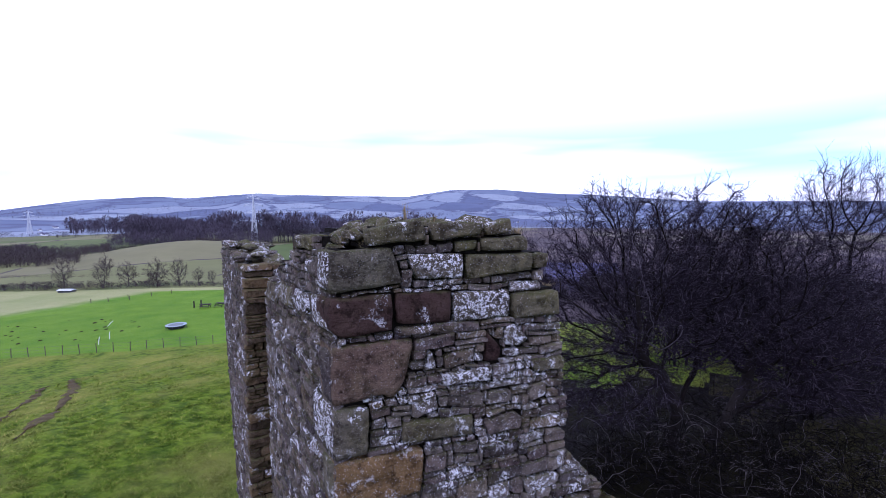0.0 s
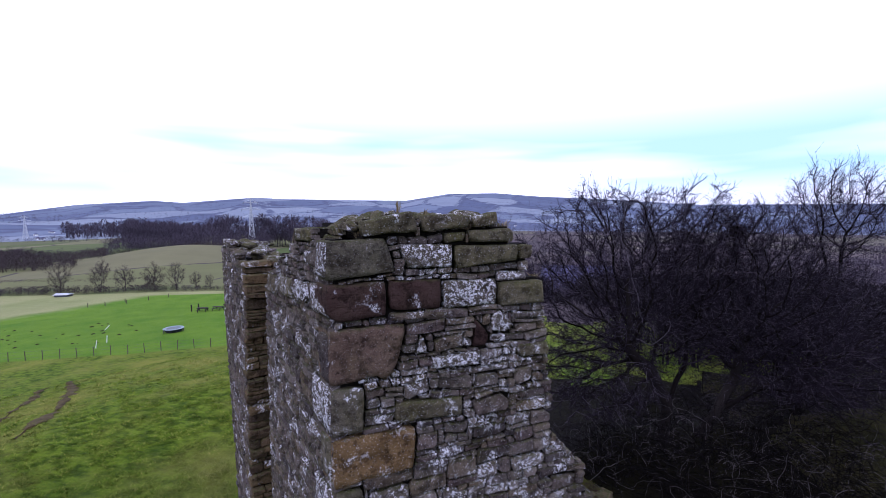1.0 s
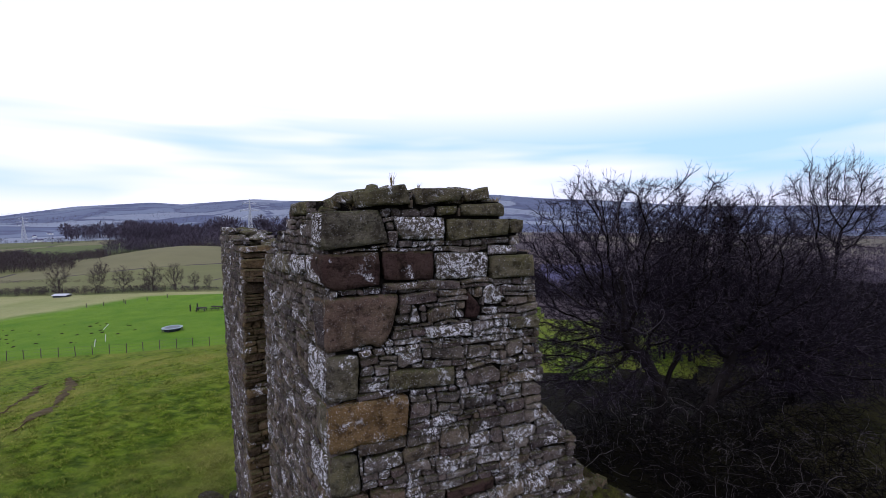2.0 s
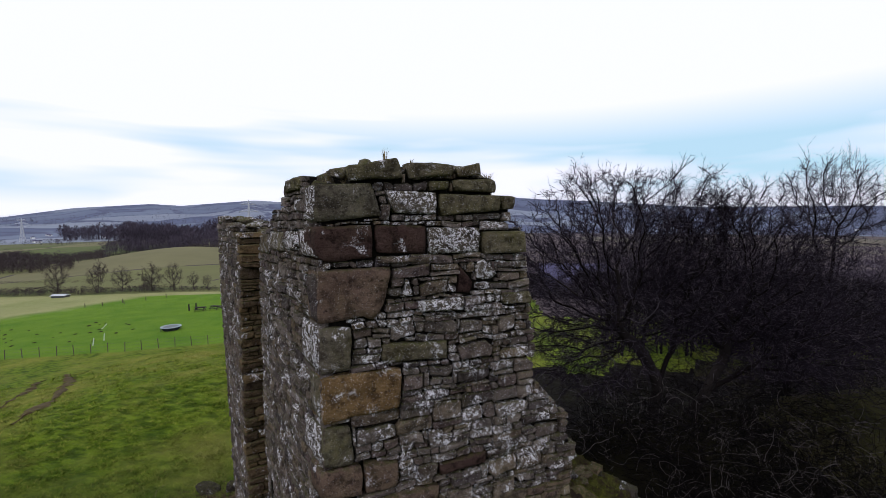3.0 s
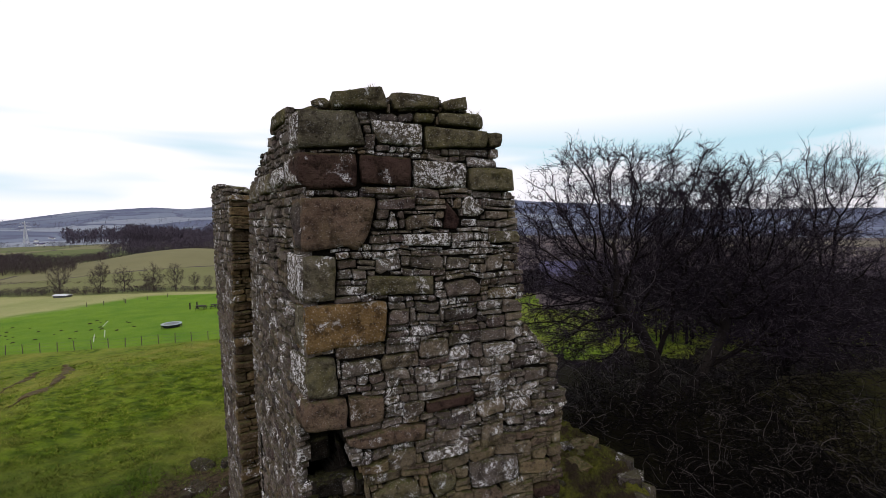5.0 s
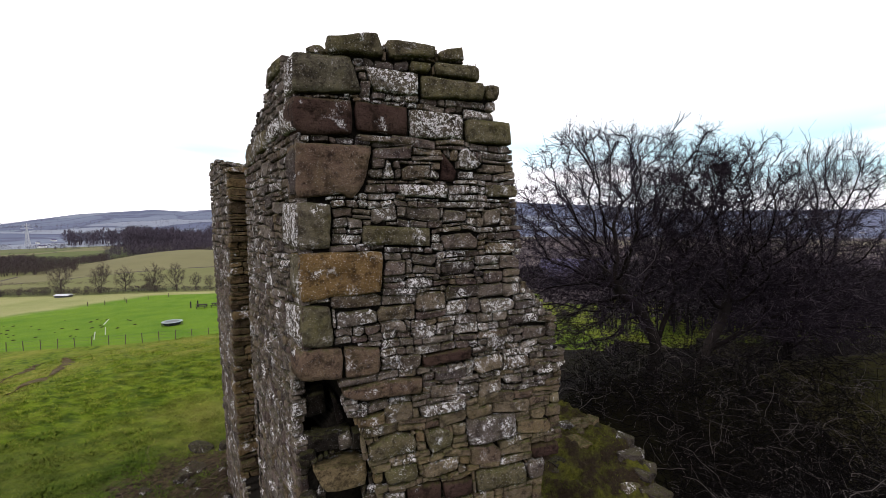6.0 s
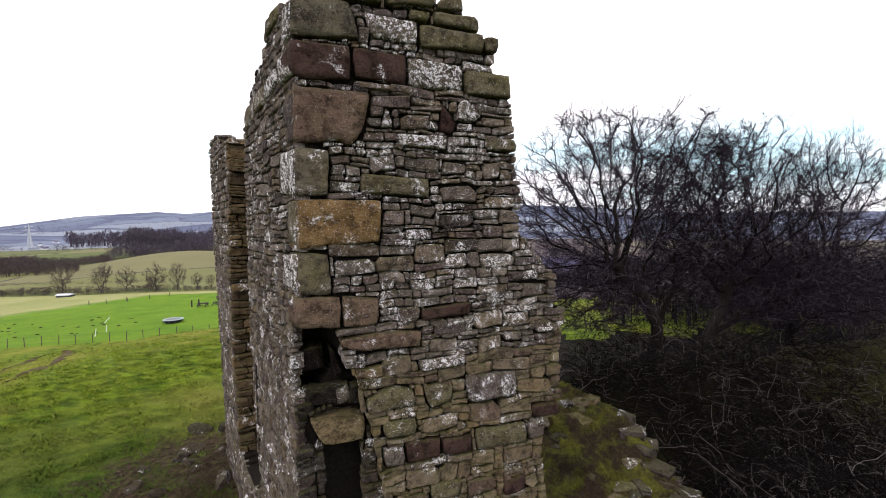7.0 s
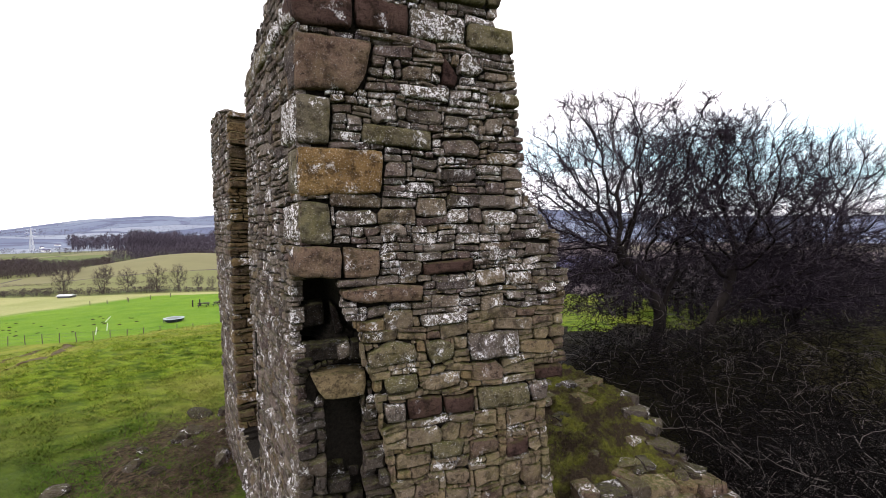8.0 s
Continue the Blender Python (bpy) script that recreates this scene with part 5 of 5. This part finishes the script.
def build_grass(count, seed):
    rnd = np.random.RandomState(seed)
    a = np.radians(rnd.uniform(-52, -6, count))
    r = 7.0 + 44 * rnd.rand(count) ** 1.5
    x, y = r * np.sin(a), r * np.cos(a)
    keep = ~((x > -4.4) & (y < 10)) & ~((x > -8.4) & (x + y > 1.5) & (y < 12.6) & (rnd.rand(count) < 0.75))
    x, y, r = x[keep], y[keep], r[keep]
    clump = wobble(x, y, 1.9, 1.0) + 0.6 * wobble(x, y, 4.1, 2.0)
    keep = (clump > rnd.uniform(-0.9, 0.7, len(x))) & (rnd.rand(len(x)) > smooth(20, 50, r))
    x, y, r, clump = x[keep], y[keep], r[keep], clump[keep]
    n, blades = len(x), 5
    z = height(x, y)
    v = np.empty((n, blades, 3, 3), np.float32)
    for b in range(blades):
        ang = rnd.uniform(0, 6.283, n)
        h = rnd.uniform(0.02, 0.065, n) * (1.15 + 0.5 * clump)
        lean = rnd.uniform(0.05, 0.19, n)
        w = 0.006 + 0.0006 * r
        bx, by = x + rnd.normal(0, 0.08, n), y + rnd.normal(0, 0.08, n)
        v[:, b, 0] = np.stack([bx - w * np.sin(ang), by + w * np.cos(ang), z - 0.02], 1)
        v[:, b, 1] = np.stack([bx + w * np.sin(ang), by - w * np.cos(ang), z - 0.02], 1)
        v[:, b, 2] = np.stack([bx + lean * np.cos(ang), by + lean * np.sin(ang), z + h], 1)
    v = v.reshape(-1, 3)
    me = bpy.data.meshes.new("grass")
    me.vertices.add(len(v))
    me.vertices.foreach_set("co", v.ravel())
    me.loops.add(len(v))
    me.loops.foreach_set("vertex_index", np.arange(len(v), dtype=np.int32))
    me.polygons.add(len(v) // 3)
    me.polygons.foreach_set("loop_start", np.arange(0, len(v), 3, dtype=np.int32))
    me.update(calc_edges=True)
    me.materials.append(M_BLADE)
    return tagged(new("grass", me), "tussocky green winter grass over the mound", "grass", "", "stuff")


build_grass(110000, 5)

# ---- rubble fallen from the wall ----
STONES = [(-6.9, 11.5, 0.75, 0.45, 0.34), (-7.0, 11.0, 0.5, 0.4, 0.30), (-7.4, 12.8, 0.9, 0.45, 0.2), (-6.7, 12.8, 0.45, 0.4, 0.3), (-8.4, 8.7, 0.6, 0.45, 0.26), (-7.3, 9.6, 0.4, 0.35, 0.22), (-5.0, 9.5, 0.6, 0.35, 0.36),
          (-6.2, 10.3, 0.4, 0.3, 0.22), (-7.7, 10.6, 0.35, 0.3, 0.16), (-6.4, 9.2, 0.4, 0.3, 0.22), (-6.6, 10.8, 0.3, 0.26, 0.16), (-6.0, 11.2, 0.35, 0.3, 0.2), (-7.2, 11.9, 0.3, 0.25, 0.14)]
for k, (x, y, a, b, c) in enumerate(STONES):
    loose_stone("fallen_stone", (x, y, float(height(x, y)) + c * 0.18), (a, b, c), M_DARKSTONE, 1000 + k, None, "fallen grey-brown building stone lying in the grass", "stone", "fallen stones")
sticks = brambles(220, (-8.6, -5.2), (8.2, 12.2), 0.1, 84, 0.005, 0.3, 1)
tagged(sticks.make("dead_stalks", M_WEED), "dry stalks and litter among the fallen stones", "litter", "", "stuff")

# ---- wheel ruts ----
for track in ([(-21.0, 16.5), (-22.6, 20.6), (-25.2, 25.2), (-27.6, 28.3), (-30.5, 29.6)], [(-18.6, 17.5), (-20.2, 21.2), (-23.4, 26.0), (-26.0, 28.6), (-28.0, 31.5)]):
    rnd = random.Random(len(track) + int(track[0][0]))
    bm = bmesh.new()
    last = None
    pts = [Vector((*p, 0)) for p in track]
    n = 60
    for i in range(n + 1):
        t = i / n * (len(pts) - 1)
        k = min(int(t), len(pts) - 2)
        p = pts[k].lerp(pts[k + 1], t - k)
        d = (pts[k + 1] - pts[k]).normalized()
        side = Vector((-d.y, d.x, 0))
        w = rnd.choice((0.05, 0.15, 0.25, 0.36, 0.46)) * rnd.uniform(0.7, 1.2) * (1 if 4 < i < n - 4 else 0.4)
        row = [bm.verts.new((q.x, q.y, float(height(q.x, q.y)) + dz)) for q, dz in ((p - side * w, 0.03), (p - side * w * 0.4, 0.0 + rnd.uniform(0.05, 0.09)), (p + side * w * 0.4, rnd.uniform(0.05, 0.09)), (p + side * w, 0.03))]
        if last:
            for j in range(3):
                bm.faces.new((last[j], last[j + 1], row[j + 1], row[j]))
        last = row
    tagged(part("wheel_rut", bm, M_MUD, None), "muddy brown wheel rut pressed into the pasture", "wheel rut", "wheel ruts")

# ---- fence along the foot of the mound ----


def build_fence():
    fence = tagged(new("fence"), "post and wire stock fence across the pasture", "fence")
    xs = np.arange(-75, 4, 1.95)
    bm = bmesh.new()
    box(bm, (0.075, 0.075, 1.5), (0, 0, 0.45), None, 0.015)
    first = part("post", bm, M_WOOD, fence)
    tops = []
    for k, x in enumerate(xs):
        y = 50 + 0.06 * (x + 40)
        z = float(height(x, y))
        ob = first if k == 0 else new("post", first.data)
        ob.parent = fence
        ob.matrix_basis = pose(x, y, z, (k * 37 % 7) - 3, (k * 53 % 7) - 3, 0)
        tops.append((x, y, z))
    for h in (0.35, 0.75, 1.1):
        t = Tubes()
        t.add(np.array([(x, y - 0.08, z + h) for x, y, z in tops]), np.full(len(tops), 0.008), 3)
        t.make("wire", M_WIRE, fence)


build_fence()

# ---- things on the lawn ----


def build_trampoline(x, y):
    z = float(height(x, y))
    t = tagged(new("trampoline"), "round garden trampoline with a pale blue edge pad", "trampoline")
    t.location = (x, y, z - 0.2)
    bm = bmesh.new()
    bmesh.ops.create_circle(bm, cap_ends=True, segments=32, radius=1.05, matrix=Matrix.Translation((0, 0, 0.74)))
    part("jumping_mat", bm, M_MAT, t)
    v, f = [], []
    for r, h in ((1.0, 0.76), (1.05, 0.80), (1.36, 0.80), (1.39, 0.74), (1.0, 0.72)):
        v += [(r * math.cos(a * math.pi / 16), r * math.sin(a * math.pi / 16), h) for a in range(32)]
    f = [(k * 32 + i, k * 32 + (i + 1) % 32, (k + 1) % 5 * 32 + (i + 1) % 32, (k + 1) % 5 * 32 + i) for k in range(5) for i in range(32)]
    mesh_object("edge_pad", v, f, M_BLUE, t)
    # Added dark band: paints the shadow beneath the trampoline between its legs.
    v = [(r * math.cos(a * math.pi / 16), r * math.sin(a * math.pi / 16), h) for r, h in ((1.05, 0.3), (1.28, 0.73)) for a in range(32)]
    mesh_object("shade_band", v, [(i, (i + 1) % 32, 32 + (i + 1) % 32, 32 + i) for i in range(32)], M_UNDERSHADE, t, "dark inset band standing in for the shadow underneath")
    for k in range(4):
        a = k * math.pi / 2 + 0.5
        bm = bmesh.new()
        for da in (-0.3, 0.3):
            rod(bm, (1.33 * math.cos(a + da), 1.33 * math.sin(a + da), 0.74), (1.33 * math.cos(a + da), 1.33 * math.sin(a + da), 0.03), 0.03)
        rod(bm, (1.33 * math.cos(a - 0.3), 1.33 * math.sin(a - 0.3), 0.03), (1.33 * math.cos(a + 0.3), 1.33 * math.sin(a + 0.3), 0.03), 0.03)
        part("leg", bm, M_WIRE, t)


build_trampoline(-39.9, 62.1)


def build_pole(x, y, dx, dy, length):
    z = float(height(x, y))
    bm = bmesh.new()
    rod(bm, (x, y, z - 0.1), (x + dx, y + dy, z + length), 0.05, 0.04, 8)
    tagged(part("marker_post", bm, M_WHITE, None), "thin white marker post leaning on the mown lawn", "post", "marker posts")


build_pole(-45.0, 54.0, 0.15, 0.1, 1.0)
build_pole(-45.9, 57.0, 0.12, 0.0, 1.0)
build_pole(-53.4, 66.0, 0.75, 0.3, 0.8)


mole = random.Random(55)
bm = bmesh.new()
bmesh.ops.create_icosphere(bm, subdivisions=2, radius=0.3)
for v in bm.verts:
    v.co.z = max(v.co.z * 0.55, -0.05)
    v.co += Vector((mole.uniform(-1, 1), mole.uniform(-1, 1), mole.uniform(-0.5, 1))) * 0.03
hill = tagged(part("molehill", bm, M_EARTH, None), "small dark molehill of fresh earth on the lawn", "molehill", "molehills")
for k in range(30):
    u, y = mole.uniform(-1.06, -0.72), mole.uniform(56, 72)
    x = u * y
    place = pose(x, y, float(height(x, y)), 0, 0, mole.uniform(0, 360))
    if k == 0:
        hill.matrix_basis = place
    else:
        made = copy_thing(hill, place)
        sc = mole.uniform(0.35, 0.8)
        made.scale = (sc * 1.3, sc, sc)
for k, (x, y) in enumerate([(-77.5, 92), (-74.5, 93), (-70.8, 94.5), (-73.0, 97), (-69.0, 99), (-66.8, 103)]):
    bm = box(bmesh.new(), (0.12, 0.12, 1.1), (x, y, float(height(x, y)) + 0.4), None, 0.02)
    tagged(part("fence_post", bm, M_WOOD, None), "old timber fence post between lawn and straw field", "post", "old fence posts")


def build_picnic_table(x, y, turn):
    t = tagged(new("picnic_table"), "weathered timber picnic table with fixed benches on the lawn", "picnic table", "picnic tables")
    t.matrix_basis = pose(x, y, float(height(x, y)), 0, 0, turn)
    for name, size, at in (("tabletop", (1.9, 0.8, 0.09), (0, 0, 0.74)), ("bench", (1.8, 0.28, 0.05), (0, 0.72, 0.45)), ("bench", (1.8, 0.28, 0.05), (0, -0.72, 0.45))):
        part(name, box(bmesh.new(), size, at, None, 0.012), M_WET, t)
    for sx in (-0.7, 0.7):
        bm = bmesh.new()
        rod(bm, (sx, 0.75, 0), (sx, 0.25, 0.72), 0.07, None, 4)
        rod(bm, (sx, -0.75, 0), (sx, -0.25, 0.72), 0.07, None, 4)
        rod(bm, (sx, -0.8, 0.40), (sx, 0.8, 0.40), 0.045, None, 4)
        part("trestle", bm, M_WET, t)


build_picnic_table(-45.6, 80, 12)
build_picnic_table(-43.2, 81, -8)
build_picnic_table(-42.6, 84, 4)
for k, x in enumerate((-48.0, -47.2)):
    bm = box(bmesh.new(), (0.2, 0.2, 1.4), (x, 80.5 + k, float(height(x, 80.5)) + 0.6), None, 0.03)
    tagged(part("gate_post", bm, M_WET, None), "dark timber post standing beside the picnic tables", "post", "posts by the tables")

# ---- shed by the tree row ----


def build_shed(name, x, y, size, wall_m, roof_m, turn, label, eave=0.5, windows=2):
    sx, sy, h = size
    z = float(height(x, y))
    t = tagged(new(name), label, "building")
    t.matrix_basis = pose(x, y, z, 0, 0, turn)
    part("wall", box(bmesh.new(), (sx, sy, h + 1.0), (0, 0, h / 2 - 0.5)), wall_m, t)
    bm = bmesh.new()
    e = 0.25
    pts = [(-sx / 2 - e, -sy / 2 - e, h), (sx / 2 + e, -sy / 2 - e, h), (sx / 2 + e, sy / 2 + e, h), (-sx / 2 - e, sy / 2 + e, h), (-sx / 2 - e, 0, h + eave * sy), (sx / 2 + e, 0, h + eave * sy)]
    vs = [bm.verts.new(p) for p in pts]
    for q in ((0, 1, 5, 4), (2, 3, 4, 5), (1, 2, 5), (3, 0, 4), (3, 2, 1, 0)):
        bm.faces.new([vs[i] for i in q])
    part("roof", bm, roof_m, t)
    for k in range(windows):
        wx = (k + 0.5) / windows * sx - sx / 2
        part("window", box(bmesh.new(), (0.9, 0.06, min(1.1, h * 0.4)), (wx, -sy / 2 - 0.02, h * 0.55)), M_BLACK, t)
    return t


build_shed("field_shelter", -100.5, 112, (3.2, 2.0, 0.55), M_WIRE, M_STEEL, 4, "long low white-walled field shelter by the tree row", 0.18, 3)
build_shed("barn", 23, 70, (11, 7, 2.2), M_SLATE, M_SLATE, -8, "long barn with a blue-grey slate roof behind the trees", 0.36, 2)
for k, (x, y) in enumerate([(-452, 478), (-440, 470), (-250, 640), (-640, 900), (-560, 590), (-545, 640), (-600, 660), (-520, 610), (-640, 700), (-470, 600), (-120, 1100), (-60, 1150), (160, 900), (230, 820), (330, 700), (420, 760), (520, 640), (600, 600), (260, 520)]):
    build_shed("farmhouse", x, y, (4.6, 3.2, 2.0), M_WHITE, M_SLATE, (k * 47) % 60 - 30, "small white farmhouse far off in the valley", 0.4, 3)

# ---- pylons ----


def build_pylon(x, y, tall, turn):
    z = float(height(x, y))
    t = tagged(new("pylon"), "grey steel lattice electricity pylon in the valley", "pylon", "pylons")
    t.matrix_basis = pose(x, y, z, 0, 0, turn)
    levels = [0, 0.14, 0.27, 0.39, 0.5, 0.6, 0.69, 0.78, 0.87, 0.95, 1.0]
    width = lambda k: 1.9 * (1 - k) ** 1.25 + 0.45 * (1 - k * 0.8)
    corner = lambda k, i: Vector((width(k) * (1, 1, -1, -1)[i], width(k) * (1, -1, -1, 1)[i], k * tall))
    r = 0.23
    for i in range(4):
        bm = bmesh.new()
        for a, b in zip(levels, levels[1:]):
            rod(bm, corner(a, i), corner(b, i), r, None, 4)
        part("leg", bm, M_STEEL, t)
        bm = bmesh.new()
        j = (i + 1) % 4
        for a, b in zip(levels, levels[1:]):
            rod(bm, corner(a, i), corner(b, j), r * 0.6, None, 4)
            rod(bm, corner(a, j), corner(b, i), r * 0.6, None, 4)
            rod(bm, corner(b, i), corner(b, j), r * 0.6, None, 4)
        part("lattice", bm, M_STEEL, t)
    for k, reach in ((0.62, 5.0), (0.77, 6.2), (0.91, 4.6)):
        bm = bmesh.new()
        for sgn in (-1, 1):
            tip = Vector((sgn * reach, 0, k * tall))
            for i in (0, 1, 2, 3):
                if corner(k, i).x * sgn > 0:
                    rod(bm, corner(k, i), tip, r * 0.7, None, 4)
                    rod(bm, corner(min(1, k + 0.05), i), tip, r * 0.6, None, 4)
        arm = part("cross_arm", bm, M_STEEL, t)
        for sgn in (-1, 1):
            tip = Vector((sgn * reach, 0, k * tall))
            part("insulator", rod(bmesh.new(), tip, tip - UP * 1.3, 0.14, 0.1, 6), M_MAT, arm)


build_pylon(-503, 517, 28.5, 25)
build_pylon(-137.5, 310, 36, 35)

# ---- the row of field trees and the valley's woods ----
row_label = "bare hedgerow tree standing along the field edge"
tree_a = grow_tree("field_tree", [[(0, 0, -0.3), (0.1, 0, 1.2), (0.2, 0, 2.6)]], [((0, 0, 7.4), (4.6, 4.6, 5.4), 2.6, 1.0)], 91, 300, row_label, "hedgerow trees", 0.034, 0.6, 3, 1, (0.6, 1.5), M_MIDWOOD, M_MIDWOOD, 2.3, 0.2, 0.2)
tree_b = grow_tree("field_tree", [[(0, 0, -0.3), (-0.5, 0, 1.6), (-0.9, 0, 3.2)], [(0, 0, -0.3), (0.5, 0.1, 1.6), (0.9, 0.2, 3.4)]], [((0, 0, 7.6), (3.6, 3.6, 5.2), 2.4, 1.0)], 92, 260, row_label, "hedgerow trees", 0.034, 0.6, 3, 1, (0.6, 1.5), M_MIDWOOD, M_MIDWOOD, 2.3, 0.2, 0.2)
for k, (x, y, sc) in enumerate([(-107.5, 119, 0.60), (-95.7, 118, 0.62), (-90, 120, 0.54), (-83.5, 121, 0.36), (-80.2, 118, 0.60), (-74.2, 118, 0.64), (-71.0, 122, 0.36), (-66, 120, 0.34), (-120, 150, 0.5), (-60, 121, 0.4), (-128, 118, 0.36)]):
    src = (tree_a, tree_b)[k % 2]
    place = pose(x, y, float(height(x, y)) - 0.1, 0, 0, 57 * k)
    if k < 2:
        src.matrix_basis = place @ Matrix.Scale(sc, 4)
    else:
        made = copy_thing(src, place)
        made.scale = (sc, sc, sc)


def woodland(name, areas, material, label, seed):
    """Many far trees in one mesh: each a spray of tapering stems and twigs."""
    rnd = np.random.RandomState(seed)
    V, F, n = [], [], 0
    for x0, x1, y0, y1, count, tall, twigs in areas:
        twigs = int(twigs * (1.35 if y0 < 350 else 1.0))
        for _ in range(count):
            if y0 > 1200:
                # belts along the hillside
                if _ % 30 == 0:
                    by = rnd.uniform(y0, y1)
                    bx, slant, gap = rnd.uniform(x0, x1) * by, rnd.uniform(-0.5, 0.5), rnd.uniform(3, 9)
                k = _ % 30
                x, y = bx + k * gap + rnd.uniform(-3, 3), by + k * gap * slant + rnd.uniform(-14, 14)
            else:
                y = rnd.uniform(y0, y1)
                x = rnd.uniform(x0, x1) * y
            h = tall * rnd.uniform(0.45, 1.0) * (0.8 + 0.35 * float(wobble(x, y, 0.05)))
            z = float(height(x, y)) - 0.3
            a = rnd.uniform(0, 6.283, twigs)
            lift = rnd.uniform(-0.75, 1.0, twigs)
            flat_r = np.sqrt(1 - lift ** 2) * 0.40 * h * rnd.uniform(0.75, 1.0, twigs)
            tip = np.stack([x + np.cos(a) * flat_r, y + np.sin(a) * flat_r, z + h * (0.58 + 0.42 * lift)], 1)
            heart = np.array([x, y, z + 0.5 * h])
            pull = rnd.uniform(0.06, 0.30, twigs)[:, None]
            base = tip * (1 - pull) + heart * pull + rnd.normal(0, 0.03 * h, (twigs, 3))
            base[0], tip[0] = (x, y, z - 0.5), (x, y, z + 0.6 * h)
            w = h * (rnd.uniform(0.008, 0.018, twigs) if y0 < 350 and tall > 8 else rnd.uniform(0.02, 0.045, twigs))
            side = np.stack([np.cos(a * 3), np.sin(a * 3), 0 * a], 1) * w[:, None]
            v = np.stack([base - side, base + side, tip + side * 0.3, tip - side * 0.3], 1).reshape(-1, 3)
            V.append(v)
            F.append(np.arange(len(v)).reshape(-1, 4) + n)
            n += len(v)
    ob = mesh_object(name, np.concatenate(V).tolist(), np.concatenate(F).tolist(), material, None, "", "stuff")
    return tagged(ob, label, "woodland")


# spans are sideways over ahead, then ahead in metres
woodland("hedge", [(-1.08, -0.5, 115, 121, 460, 2.7, 44), (-0.80, -0.40, 258, 266, 420, 3.2, 40), (-1.1, -0.62, 142, 147, 240, 1.6, 30), (-0.5, -0.3, 118, 124, 60, 3.0, 44), (-1.1, -0.86, 172, 200, 420, 5.2, 36), (-1.15, -0.79, 200, 262, 800, 6.8, 36)], M_MIDWOOD, "bare brown hedge and scrub along the field edges", 101)
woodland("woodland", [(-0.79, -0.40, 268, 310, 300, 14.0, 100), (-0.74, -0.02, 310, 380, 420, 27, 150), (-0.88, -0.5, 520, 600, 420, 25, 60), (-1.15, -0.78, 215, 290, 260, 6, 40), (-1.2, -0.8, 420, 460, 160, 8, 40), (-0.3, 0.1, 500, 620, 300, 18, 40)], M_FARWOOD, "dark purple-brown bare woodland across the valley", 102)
woodland("scrub", [(0.10, 0.25, 46, 66, 260, 5.4, 50), (0.25, 0.40, 44, 62, 160, 2.4, 40), (0.42, 1.2, 24, 40, 460, 4.8, 60), (0.34, 1.2, 40, 62, 620, 5.6, 54)], M_THICKET, "dense bare dark scrub behind the ash tree", 105)
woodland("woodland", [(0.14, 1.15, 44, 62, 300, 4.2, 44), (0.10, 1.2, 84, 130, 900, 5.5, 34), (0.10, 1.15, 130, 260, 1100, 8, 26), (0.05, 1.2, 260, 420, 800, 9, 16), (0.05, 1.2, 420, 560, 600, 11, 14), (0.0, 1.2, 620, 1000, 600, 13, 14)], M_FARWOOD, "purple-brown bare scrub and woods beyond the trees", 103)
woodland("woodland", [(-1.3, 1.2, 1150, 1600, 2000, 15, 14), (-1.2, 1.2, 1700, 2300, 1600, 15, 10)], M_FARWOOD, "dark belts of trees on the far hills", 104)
